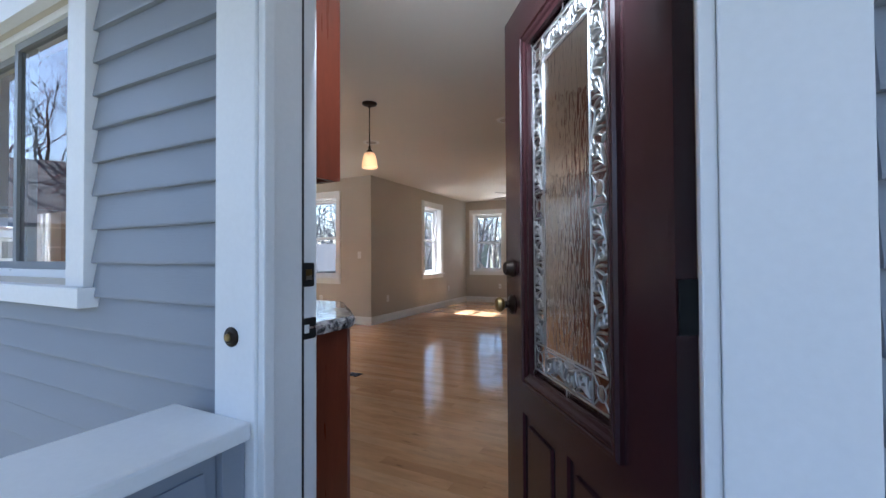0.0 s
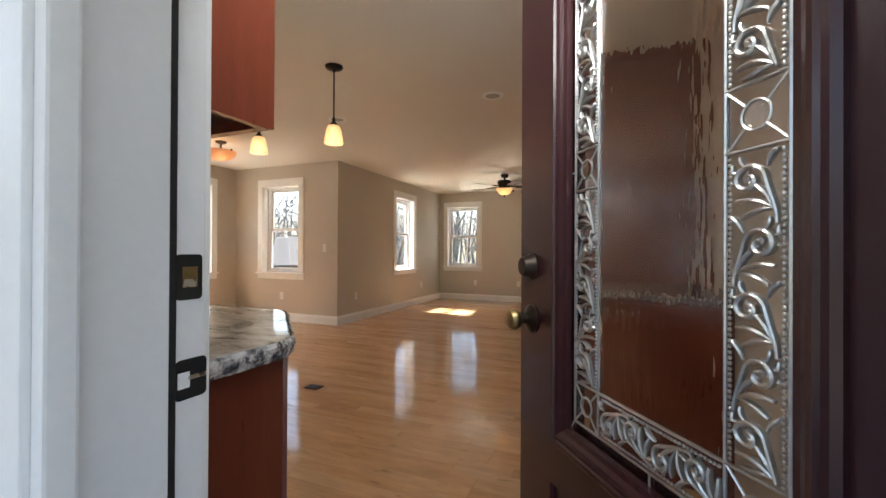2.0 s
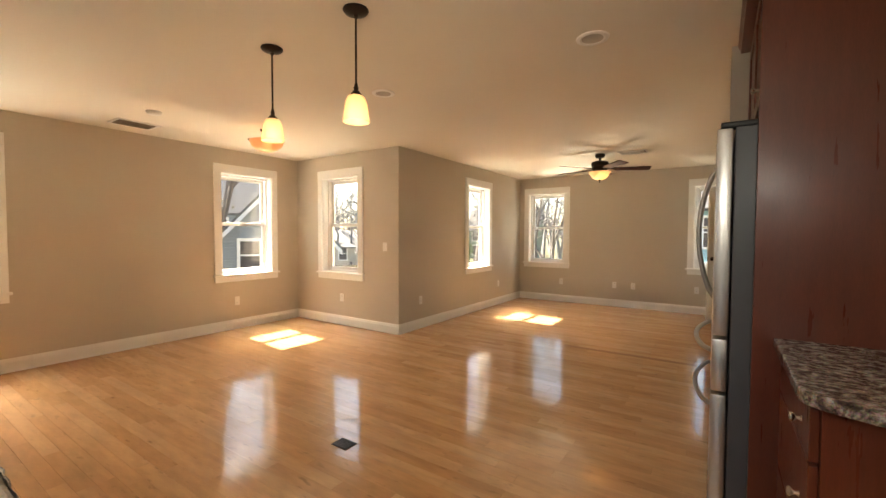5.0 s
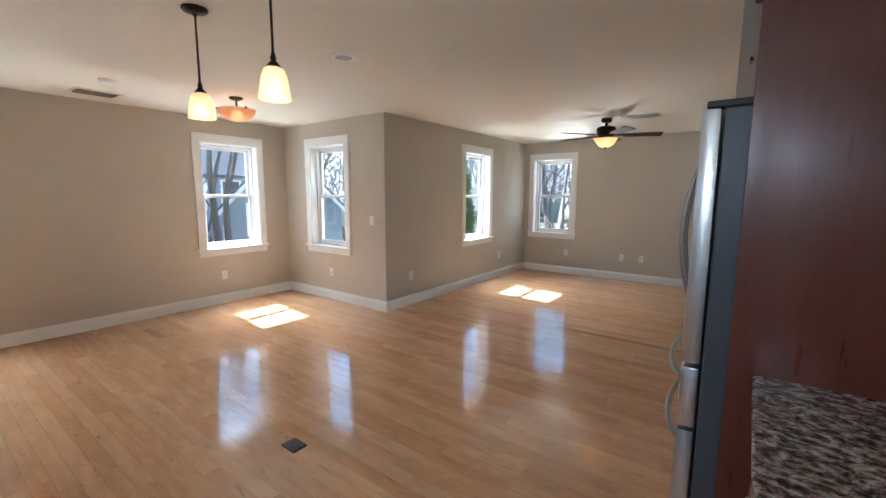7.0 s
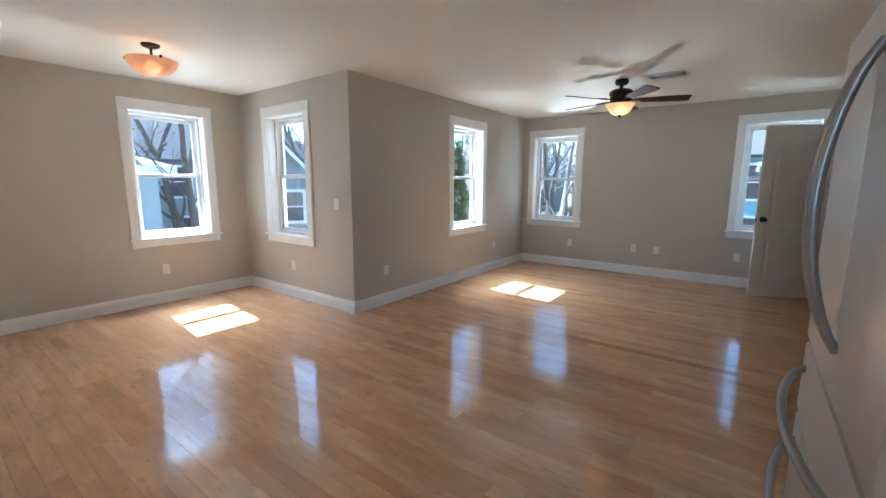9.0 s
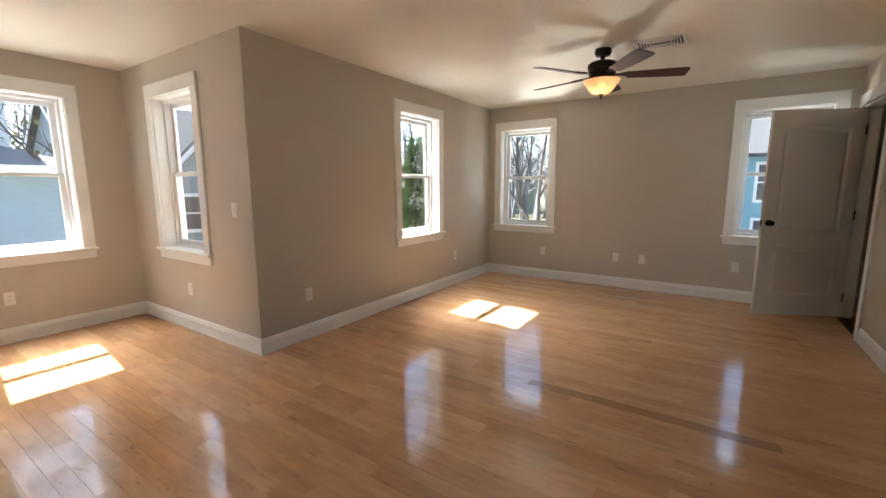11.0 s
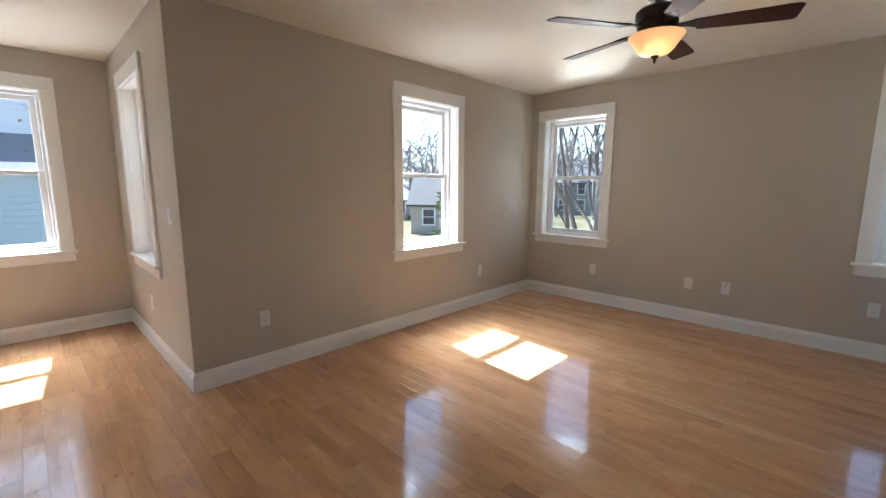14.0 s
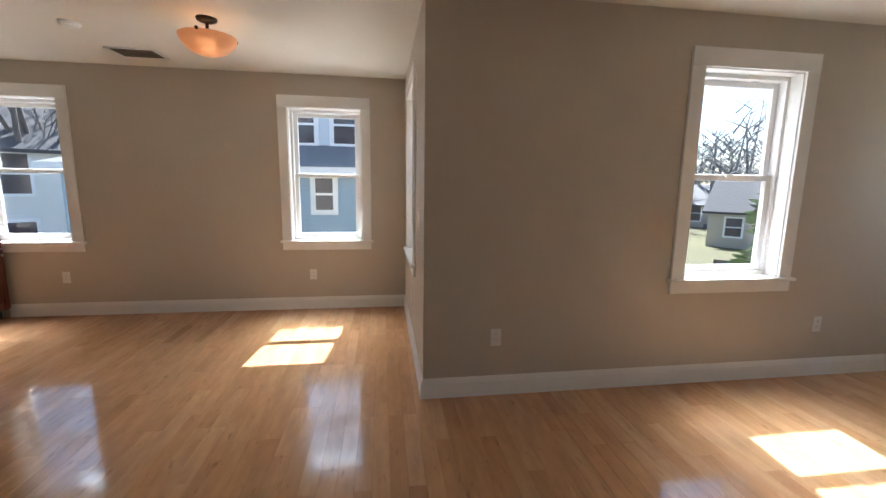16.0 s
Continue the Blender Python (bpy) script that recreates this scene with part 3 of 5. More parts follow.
lathe(bm, [(0, 0.010), (0.009, 0.010), (0.009, 0.013), (0.006, 0.016), (0, 0.0165)], 20)
part("button", bm, BRASS, bell, "worn brass button", smooth=True)

DOOR_OPEN = 53.0
# local: x from the hinge to the latch, y toward the inside face, z up; the outer face is y = -0.045
leaf = thing("front_door", pose(4.142, -4.622, 0.012, 0, 0, 180 - DOOR_OPEN) @ Matrix.Diagonal((1, -1, 1, 1)), "dark maroon front door with a decorative leaded glass lite, standing open", "door")
DW, DH, DT = 0.91, 2.03, 0.045
LX0, LX1, LZ0, LZ1 = 0.195, 0.69, 0.70, 1.855
bm = bmesh.new()
slab_with_holes(bm, 0.0, DW, 0.0, DH, -DT, 0.0, [(LX0, LX1, LZ0, LZ1), (0.16, 0.42, 0.20, 0.56), (0.49, 0.75, 0.20, 0.56)], "x")
part("leaf", bm, DOORPAINT, leaf)
for a, b in ((0.16, 0.42), (0.49, 0.75)):
    bm = bmesh.new()
    box(bm, a, b, -0.034, -0.011, 0.20, 0.56)
    box(bm, a + 0.035, b - 0.035, -0.042, -0.003, 0.235, 0.525, 0.007)
    part("panel", bm, DOORPAINT, leaf)


def lite_moulding(y0, sgn):
    """Stepped picture-frame moulding round the glass."""
    bm = bmesh.new()
    prof = [(-0.038, 0.0), (-0.038, 0.010), (-0.030, 0.016), (-0.022, 0.016), (-0.019, 0.011), (-0.012, 0.013), (-0.004, 0.010), (0.004, 0.005), (0.014, 0.002), (0.014, -0.012), (-0.038, -0.004)]
    corners = [(LX0, LZ0, 1, 1), (LX1, LZ0, -1, 1), (LX1, LZ1, -1, -1), (LX0, LZ1, 1, -1)]
    rings = []
    for cx, cz, dx, dz in corners:
        rings.append([bm.verts.new((cx + dx * p, y0 + sgn * q, cz + dz * p)) for p, q in prof])
    n = len(prof)
    for k in range(4):
        a, b = rings[k], rings[(k + 1) % 4]
        for i in range(n):
            bm.faces.new((a[i], a[(i + 1) % n], b[(i + 1) % n], b[i]))
    return bm


part("lite_frame", lite_moulding(-DT, -1), DOORPAINT, leaf)
part("lite_frame", lite_moulding(0.0, 1), DOORPAINT, leaf)
SX0, SX1, SX2, SX3 = 0.222, 0.305, 0.583, 0.665     # came lines across
SZ0, SZ1, SZ2, SZ3 = 0.735, 0.822, 1.735, 1.822     # came lines up
MZ0, MZ1 = 1.236, 1.320
GY = -0.026
bm = bmesh.new()
box(bm, SX1, SX2, GY - 0.003, GY + 0.003, SZ1, SZ2)
g = part("center_pane", bm, RAIN, leaf, "clear rippled rain glass")
g.visible_shadow = False
for k, (a, b, lo, hi) in enumerate(((LX0, SX1 - 0.001, LZ0, LZ1), (SX2 + 0.001, LX1, LZ0, LZ1), (SX1, SX2, LZ0, SZ1 - 0.001), (SX1, SX2, SZ2 + 0.001, LZ1))):
    bm = bmesh.new()
    box(bm, a, b, GY - 0.002, GY + 0.002, lo, hi)
    g = part("border_pane", bm, CLEAR, leaf)
    g.visible_shadow = False


def came(pts, r=0.0028):
    bm = bmesh.new()
    tube(bm, [(x, GY - 0.005, z) for x, z in pts], r, 6)
    return part("came", bm, LEAD, leaf, smooth=True)


for x in (SX0, SX1, SX2, SX3):
    came([(x, SZ0), (x, SZ3)])
for z in (SZ0, SZ1, SZ2, SZ3):
    came([(SX0, z), (SX3, z)])
for a, b in ((SX0, SX1), (SX2, SX3)):
    for lo, hi in ((SZ0, SZ1), (MZ0, MZ1), (SZ2, SZ3)):
        cx, cz, r = (a + b) / 2, (lo + hi) / 2, 0.019
        for x, z in ((a, lo), (b, lo), (b, hi), (a, hi)):
            d = Vector((x - cx, z - cz)).normalized()
            came([(x, z), (cx + d.x * r, cz + d.y * r)], 0.0022)
        came([(cx + r * math.cos(t * math.pi / 12), cz + r * math.sin(t * math.pi / 12)) for t in range(25)], 0.0024)
        bm = bmesh.new()
        lathe(bm, [(0, 0.0035), (0.008, 0.0032), (0.014, 0.002), (0.0165, 0)], 18, pose(cx, GY - 0.003, cz, 90))
        part("bevel_jewel", bm, CLEAR, leaf, smooth=True)
    for z in (MZ0, MZ1):
        came([(a, z), (b, z)])
for x in (LX0, SX3):
    came([(x, (MZ0 + MZ1) / 2), (x + LX1 - SX3 if x == SX3 else SX0, (MZ0 + MZ1) / 2)], 0.002)
for z, z2 in ((LZ0, SZ0), (SZ3, LZ1)):
    came([(0.4435, z), (0.4435, z2)], 0.002)
for x, z, x2, z2 in ((LX0, LZ0, SX0, SZ0), (LX1, LZ0, SX3, SZ0), (LX0, LZ1, SX0, SZ3), (LX1, LZ1, SX3, SZ3)):
    came([(x, z), (x2, z2)], 0.002)


def filigree(length, width):
    """Cast vine: C-scrolls that curl to either side by turns, with acanthus leaves off each stem and a beaded edge, along local x."""
    bm = bmesh.new()
    n = max(2, round(length / (width * 0.98)))
    step = length / n
    lim = width / 2 - 0.009

    def stroke(pts, wide, tip=0.25):
        pts = [(min(max(a, 0.004), length - 0.004), 0.0, min(max(b, -lim), lim)) for a, b in pts]
        tube(bm, pts, lambda q: 1.22 * wide * (tip + (1 - tip) * math.sin(math.pi * (0.10 + 0.72 * q))), 8, 0.62)

    def leaf_stroke(u, z, way, size, bend, wide):
        """A pointed lobe that leaves (u, z) in the direction way (radians) and bends as it goes."""
        pts, a = [(u, z)], way
        for i in range(8):
            u, z, a = u + size / 8 * math.cos(a), z + size / 8 * math.sin(a), a + bend / 8
            pts.append((u, z))
        stroke(pts, wide, 0.12)

    for k in range(n):
        side = 1 if k % 2 == 0 else -1
        u0 = k * step
        cu, cz, big = u0 + step * 0.56, side * width * 0.10, width * 0.27
        # stem that swings over from the other edge and rolls up into the curl
        lead = [(u0 + step * 0.42 * q - step * 0.12, -side * width * (0.36 - 0.10 * q * q)) for q in (0.0, 0.25, 0.5, 0.75)]
        start = -math.pi / 2 * side
        curl = []
        for i in range(27):
            q = i / 26
            r = big * (1 - 0.80 * q)
            a = start + side * 2 * math.pi * 1.28 * q
            curl.append((cu + r * math.cos(a), cz + r * math.sin(a) * 1.05))
        stroke(lead + curl, 0.0060, 0.42)
        e = curl[-1]
        lathe(bm, [(0, 0.0055), (0.0048, 0.004), (0.0068, 0)], 10, pose(e[0], 0, e[1], 90))
        # fan of leaves at the root of the curl
        base = (u0 + step * 0.10, -side * width * 0.30)
        for way, size, bend, wide in ((0.35, 0.62, 0.8, 0.0050), (0.95, 0.66, 0.9, 0.0058), (1.55, 0.56, 0.7, 0.0052)):
            leaf_stroke(base[0], base[1], side * way, width * size, side * bend, wide)
        # lobes on the back of the curl
        for a, size in ((0.15, 0.26), (0.75, 0.30), (1.35, 0.24)):
            pu, pz = cu + big * math.cos(side * a), cz + big * math.sin(side * a)
            leaf_stroke(pu - 0.003, pz, side * (a + 0.9), width * size, -side * 1.4, 0.0044)
        leaf_stroke(cu + big * 0.7, -side * width * 0.20, -side * 0.25, width * 0.42, -side * 1.1, 0.0050)
    for s in (-1, 1):
        for i in range(int(length / 0.0075)):
            lathe(bm, [(0, 0.0034), (0.0025, 0.0022), (0.0034, 0.0), (0, -0.001)], 6, pose(0.004 + i * 0.0075, 0, s * (width / 2 - 0.004), 90))
    return bm


def filigree_part(length, width, m):
    ob = part("filigree", filigree(length, width), LEAD, leaf, "scrolled silver-coloured metal filigree", smooth=True)
    ob.matrix_local = m
    return ob


fw = SX1 - SX0 - 0.006
up = Matrix(((0, 0, 1, 0), (0, 1, 0, 0), (1, 0, 0, 0), (0, 0, 0, 1)))
for cx in ((SX0 + SX1) / 2, (SX2 + SX3) / 2):
    for lo, hi in ((SZ1, MZ0), (MZ1, SZ2)):
        filigree_part(hi - lo - 0.008, fw, Matrix.Translation((cx, GY - 0.0055, lo + 0.004)) @ up)
for cz in ((SZ0 + SZ1) / 2, (SZ2 + SZ3) / 2):
    filigree_part(SX2 - SX1 - 0.008, fw, Matrix.Translation((SX1 + 0.004, GY - 0.0055, cz)))
for y, s in ((-DT, -1), (0.0, 1)):
    bm = bmesh.new()
    lathe(bm, [(0, 0), (0.033, 0), (0.034, 0.004), (0.030, 0.011), (0.026, 0.024), (0.022, 0.030), (0, 0.031)], 28, pose(0.845, y, 1.066, 90 if s < 0 else -90))
    part("deadbolt", bm, BRONZE, leaf, "dark bronze deadbolt", smooth=True)
    bm = bmesh.new()
    lathe(bm, [(0, 0), (0.036, 0), (0.037, 0.004), (0.032, 0.009), (0.020, 0.013), (0.013, 0.018), (0.012, 0.032), (0.0, 0.032)], 28, pose(0.845, y, 0.93, 90 if s < 0 else -90))
    k = part("knob_rose", bm, BRONZE, leaf, "dark bronze knob rose", smooth=True)
    bm = bmesh.new()
    lathe(bm, [(0, 0.030), (0.013, 0.032), (0.022, 0.038), (0.0275, 0.047), (0.0275, 0.054), (0.023, 0.063), (0.014, 0.067), (0, 0.0675)], 28, pose(0.845, y, 0.93, 90 if s < 0 else -90))
    part("knob", bm, BRASS, leaf, "worn brass door knob", smooth=True)
for z in (0.22, 1.02, 1.80):
    bm = bmesh.new()
    box(bm, -0.004, 0.0, -0.04, 0.004, z - 0.05, z + 0.05)
    tube(bm, [(-0.004, 0.006, z - 0.052), (-0.004, 0.006, z + 0.052)], 0.007, 10)
    part("hinge", bm, BLACK, leaf, "black butt hinge")


# ---- inner door ----
def two_panel_door(m, w, h):
    door = thing("panel_door", m, "white two-panel arch-top door standing open", "door")
    bm = bmesh.new()
    lo, mid, top = 0.21, 0.76, h - 0.14
    a, b = 0.115, w - 0.115
    slab_with_holes(bm, 0, w, 0, h, -0.035, 0, [(a, b, lo, 0.70), (a, b, 0.84, top)], "x")
    part("leaf", bm, TRIM, door)

    def panel(z0, z1, arch):
        bm = bmesh.new()
        n = 14
        outline = [(a, z0), (b, z0)] + [(b - (b - a) * i / n, z1 + (arch * math.sin(math.pi * i / n) ** 2 if arch else 0)) for i in range(n + 1)]

        def grow(k):
            cx, cz = (a + b) / 2, (z0 + z1) / 2
            return [(cx + (x - cx) * (1 - k / (b - a) * 2), cz + (z - cz) * (1 - k / (z1 - z0) * 2)) for x, z in outline]

        levels = [(0.0, -0.035), (0.018, -0.026), (0.030, -0.026), (0.050, -0.034)]
        for face in (1, -1):
            rings = []
            for k, y in levels:
                yy = y if face == 1 else -0.035 - y
                rings.append([bm.verts.new((x, yy, z)) for x, z in grow(k)])
            m2 = len(outline)
            for r0, r1 in zip(rings, rings[1:]):
                for i in range(m2):
                    bm.faces.new((r0[i], r0[(i + 1) % m2], r1[(i + 1) % m2], r1[i]))
            bm.faces.new(rings[-1])
        return bm

    part("lower_panel", panel(lo, 0.70, 0), TRIM, door)
    up_panel = panel(0.84, top - 0.05, 0.05)
    part("upper_panel", up_panel, TRIM, door)
    # spandrels beside the arch
    for face in (-0.035, -0.006):
        bm = bmesh.new()
        n = 14
        arc = [(b - (b - a) * i / n, top - 0.05 + 0.05 * math.sin(math.pi * i / n) ** 2) for i in range(n + 1)]
        hi = [bm.verts.new((x, face, top + 0.001)) for x, z in arc]
        lowv = [bm.verts.new((x, face, z)) for x, z in arc]
        hi2 = [bm.verts.new((x, face + 0.006, top + 0.001)) for x, z in arc]
        low2 = [bm.verts.new((x, face + 0.006, z)) for x, z in arc]
        for i in range(n):
            bm.faces.new((lowv[i], lowv[i + 1], hi[i + 1], hi[i]))
            bm.faces.new((low2[i], low2[i + 1], hi2[i + 1], hi2[i]))
            bm.faces.new((lowv[i], lowv[i + 1], low2[i + 1], low2[i]))
        part("arch_rail", bm, TRIM, door)
    for y, s in ((-0.035, 90), (0, -90)):
        bm = bmesh.new()
        lathe(bm, [(0, 0), (0.032, 0), (0.032, 0.004), (0.024, 0.008), (0.011, 0.012), (0.011, 0.028), (0.022, 0.034), (0.027, 0.045), (0.024, 0.056), (0.012, 0.062), (0, 0.063)], 24, pose(w - 0.06, y, 0.94, s))
        part("knob", bm, BRONZE, door, "dark bronze door knob", smooth=True)
    bm = bmesh.new()
    box(bm, w - 0.0005, w + 0.001, -0.03, -0.005, 0.91, 0.97)
    part("latch", bm, BRONZE, door)
    for z in (0.2, 1.02, 1.83):
        bm = bmesh.new()
        box(bm, -0.003, 0.0, -0.036, 0.003, z - 0.045, z + 0.045)
        tube(bm, [(-0.002, -0.038, z - 0.045), (-0.002, -0.038, z + 0.045)], 0.006, 10)
        part("hinge", bm, BRONZE, door, "dark bronze hinge")
    return door


HX, HY = 4.035, 3.785
EX, EY = 3.305, 3.425
ang = math.degrees(math.atan2(EY - HY, EX - HX))
two_panel_door(pose(HX, HY, 0.012, 0, 0, ang) @ Matrix.Diagonal((1, -1, 1, 1)), math.hypot(EX - HX, EY - HY), 2.03)
frame2 = thing("door_2", pose(0, 0, 0), "white casing of the inner doorway", "door frame", kind="structure")
for a, b in ((D2A - 0.09, D2A), (D2B, D2B + 0.09)):
    bm = bmesh.new()
    box(bm, XE - 0.02, XE - 0.001, a, b, 0, 2.069, 0.003)
    part("side_casing", bm, TRIM, frame2)
bm = bmesh.new()
box(bm, XE - 0.024, XE - 0.001, D2A - 0.09, D2B + 0.09, 2.07, 2.175, 0.003)
part("head_casing", bm, TRIM, frame2)
for a, b in ((D2A - 0.001, D2A + 0.018), (D2B - 0.018, D2B + 0.001)):
    bm = bmesh.new()
    box(bm, XE - 0.0005, XE + 0.121, a, b, 0, 2.05)
    part("jamb", bm, TRIM, frame2)
bm = bmesh.new()
box(bm, XE - 0.0005, XE + 0.121, D2A, D2B, 2.051, 2.071)
part("head_jamb", bm, TRIM, frame2)

# ---- kitchen ----
def shaker(bm, w, h, t=0.02, rail=0.055):
    """A framed door in the x-z plane with its face toward -y."""
    box(bm, 0, rail, -t, 0, 0, h, 0.002)
    box(bm, w - rail, w, -t, 0, 0, h, 0.002)
    box(bm, rail - 0.001, w - rail + 0.001, -t + 0.0005, 0, 0, rail, 0.002)
    box(bm, rail - 0.001, w - rail + 0.001, -t + 0.0005, 0, h - rail, h, 0.002)
    box(bm, rail - 0.002, w - rail + 0.002, -t + 0.009, -0.002, rail - 0.002, h - rail + 0.002)


def knob(parent, x, y, z, mat=NICKEL, label="satin nickel knob"):
    bm = bmesh.new()
    lathe(bm, [(0, 0), (0.009, 0), (0.006, 0.004), (0.005, 0.012), (0.012, 0.018), (0.0155, 0.023), (0.013, 0.028), (0, 0.030)], 18, pose(x, y, z, 90))
    return part("knob", bm, mat, parent, label, smooth=True)


def base_unit(m, w, label, drawer=True, knob_mat=NICKEL, depth=0.58):
    """Base cabinet: local x along the front, front face at y = 0 toward -y."""
    cab = thing("base_cabinet", m, label, "cabinet")
    bm = bmesh.new()
    box(bm, 0, w, 0, depth, 0.10, 0.873)
    part("body", bm, CHERRY, cab)
    bm = bmesh.new()
    box(bm, 0, w, 0.07, depth, 0.0, 0.099)
    part("toe_kick", bm, BLACK, cab)
    top = 0.86
    if drawer:
        bm = bmesh.new()
        box(bm, 0.006, w - 0.006, -0.02, -0.0005, 0.705, top, 0.003)
        d = part("drawer_front", bm, CHERRY, cab)
        knob(d, w / 2, -0.02, 0.785, knob_mat)
        top = 0.695
    bm = bmesh.new()
    shaker(bm, w - 0.012, top - 0.115)
    d = part("door", bm, CHERRY, cab, at=pose(0.006, -0.0005, 0.115))
    knob(d, w - 0.05, -0.02, top - 0.115 - 0.05, knob_mat)
    return cab


# entry-side run under the stone top, with a clipped end
SKX0, SKX1, SKY0, SKY1 = 1.40, 2.10, -4.50, -4.08
bm = bmesh.new()
strips = [(XW + 0.002, -1.36, -3.97, -3.865), (XW + 0.002, SKX0, YS + 0.001, -3.97), (SKX0, SKX1, YS + 0.001, SKY0), (SKX0, SKX1, SKY1, -3.97)]
for a, b, c, d in strips:
    box(bm, a, b, c, d, 0.876, 0.915)
prism(bm, [(SKX1, YS + 0.001), (3.105, YS + 0.001), (3.108, -4.36), (3.104, -4.325), (3.085, -4.288), (2.80, -4.004), (2.76, -3.976), (2.70, -3.97), (SKX1, -3.97)], 0.876, 0.915)
bmesh.ops.remove_doubles(bm, verts=bm.verts, dist=1e-5)
ct = tagged(part("stone_countertop", bm, GRANITE), "brown and cream polished granite countertop with a clipped end", "countertop")
mod = ct.modifiers.new("edge", "BEVEL")
mod.width, mod.segments, mod.limit_method = 0.006, 2, "ANGLE"


def rock_face(line, z0, z1, parent):
    """Rough chiselled band proud of the edge of a stone top, along a line walked with the stone on its left."""
    bm = bmesh.new()
    cols = []
    for (xa, ya), (xb, yb) in zip(line, line[1:]):
        L = math.hypot(xb - xa, yb - ya)
        k = max(1, int(L / 0.011))
        nx, ny = (yb - ya) / L, -(xb - xa) / L
        for i in range(k + (1 if (xb, yb) == line[-1] else 0)):
            q = i / k
            x, y = xa + (xb - xa) * q, ya + (yb - ya) * q
            col = []
            for j in range(6):
                z = z0 + (z1 - z0) * j / 5
                belly = 0.001 + 0.010 * math.sin(math.pi * (0.12 + 0.74 * j / 5))
                d = belly * (0.55 + 0.9 * noise.noise((x * 38, y * 38, z * 60))) + (0.0022 if j < 5 else 0.0)
                col.append(bm.verts.new((x + nx * max(d, 0.0006), y + ny * max(d, 0.0006), z)))
            cols.append(col)
    for a, b in zip(cols, cols[1:]):
        for j in range(5):
            bm.faces.new((a[j], b[j], b[j + 1], a[j + 1]))
    ob = part("chiselled_edge", bm, ROCKFACE, parent, "rough dark and white rock-face edge")
    return ob


rock_face([(3.105, YS + 0.02), (3.108, -4.36), (3.104, -4.325), (3.085, -4.288), (2.80, -4.004), (2.76, -3.976), (2.70, -3.97), (SKX1, -3.97)], 0.8745, 0.9135, ct)
sink = thing("kitchen_sink", pose(0, 0, 0), "stainless undermount sink set in the granite top", "sink")
bm = bmesh.new()
t = 0.004
box(bm, SKX0 - 0.01, SKX1 + 0.01, SKY0 - 0.01, SKY1 + 0.01, 0.69, 0.694)
for a, b, c, d in ((SKX0 - 0.01, SKX0 - 0.002, SKY0 - 0.01, SKY1 + 0.01), (SKX1 + 0.002, SKX1 + 0.01, SKY0 - 0.01, SKY1 + 0.01), (SKX0, SKX1, SKY0 - 0.01, SKY0 - 0.002), (SKX0, SKX1, SKY1 + 0.002, SKY1 + 0.01)):
    box(bm, a, b, c, d, 0.694, 0.875)
part("basin", bm, STEEL, sink)

x = 2.66
for w, lab in ((0.56, "cherry base cabinet under the sink"), (0.60, "cherry base cabinet under the sink"), (0.60, "cherry base cabinet with a drawer"), (0.75, "cherry base cabinet with a drawer"), (0.75, "cherry base cabinet with a drawer"), (0.72, "cherry base cabinet with a drawer"), (0.70, "cherry base cabinet at the dining wall")):
    base_unit(pose(x, -3.90 if "dining" in lab else -4.005, 0, 0, 0, 180), w - 0.004, lab, drawer="under" not in lab, depth=0.17 if "sink" in lab else 0.58)
    x -= w
# clipped corner unit facing the doorway
corner = thing("corner_cabinet", pose(0, 0, 0), "cherry end cabinet with an angled door beside the entry", "cabinet")
bm = bmesh.new()
prism(bm, [(2.665, YS + 0.03), (3.065, YS + 0.03), (3.065, -4.315), (2.74, -4.005), (2.665, -4.005)], 0.0, 0.874)
part("body", bm, CHERRY, corner)
L = math.hypot(0.325, 0.31)
bm = bmesh.new()
shaker(bm, L - 0.02, 0.745)
d = part("door", bm, CHERRY, corner, at=pose(2.745, -4.001, 0.115, 0, 0, math.degrees(math.atan2(-0.31, 0.325)) + 180) @ pose(-L + 0.012, 0, 0))
knob(d, L - 0.02 - 0.035, -0.02, 0.715, BRONZE, "dark bronze knob")
bm = bmesh.new()
box(bm, 3.0655, 3.082, YS + 0.03, -4.31, 0.0, 0.874, 0.002)
part("end_panel", bm, CHERRY, corner)

# wall cabinets above
def wall_unit(x0, x1, z0, z1, label):
    cab = thing("wall_cabinet", pose(0, 0, 0), label, "cabinet")
    y1 = -4.322
    for nm, a, b, c, d, e in (("side_panel", x0, x0 + 0.018, YS + 0.002, z0, z1), ("side_panel", x1 - 0.018, x1, YS + 0.002, z0, z1), ("top_panel", x0 + 0.018, x1 - 0.018, YS + 0.002, z1 - 0.018, z1), ("bottom_panel", x0 + 0.018, x1 - 0.018, YS + 0.002, z0 + 0.025, z0 + 0.040), ("light_rail", x0 + 0.018, x1 - 0.018, y1 - 0.018, z0, z0 + 0.024)):
        bm = bmesh.new()
        box(bm, a, b, c, y1, d, e)
        part(nm, bm, CHERRY, cab)
    bm = bmesh.new()
    shaker(bm, x1 - x0 - 0.006, z1 - z0 - 0.01)
    d = part("door", bm, CHERRY, cab, at=pose(x1 - 0.003, y1 + 0.001, z0 + 0.005, 0, 0, 180))
    knob(d, x1 - x0 - 0.05, -0.02, 0.05)
    return cab


wall_unit(2.58, 3.044, 1.40, 2.36, "cherry wall cabinet beside the front door")
wall_unit(0.56, 1.02, 1.40, 2.36, "cherry wall cabinet beyond the kitchen window")
wall_unit(0.09, 0.55, 1.40, 2.36, "cherry wall cabinet beyond the kitchen window")

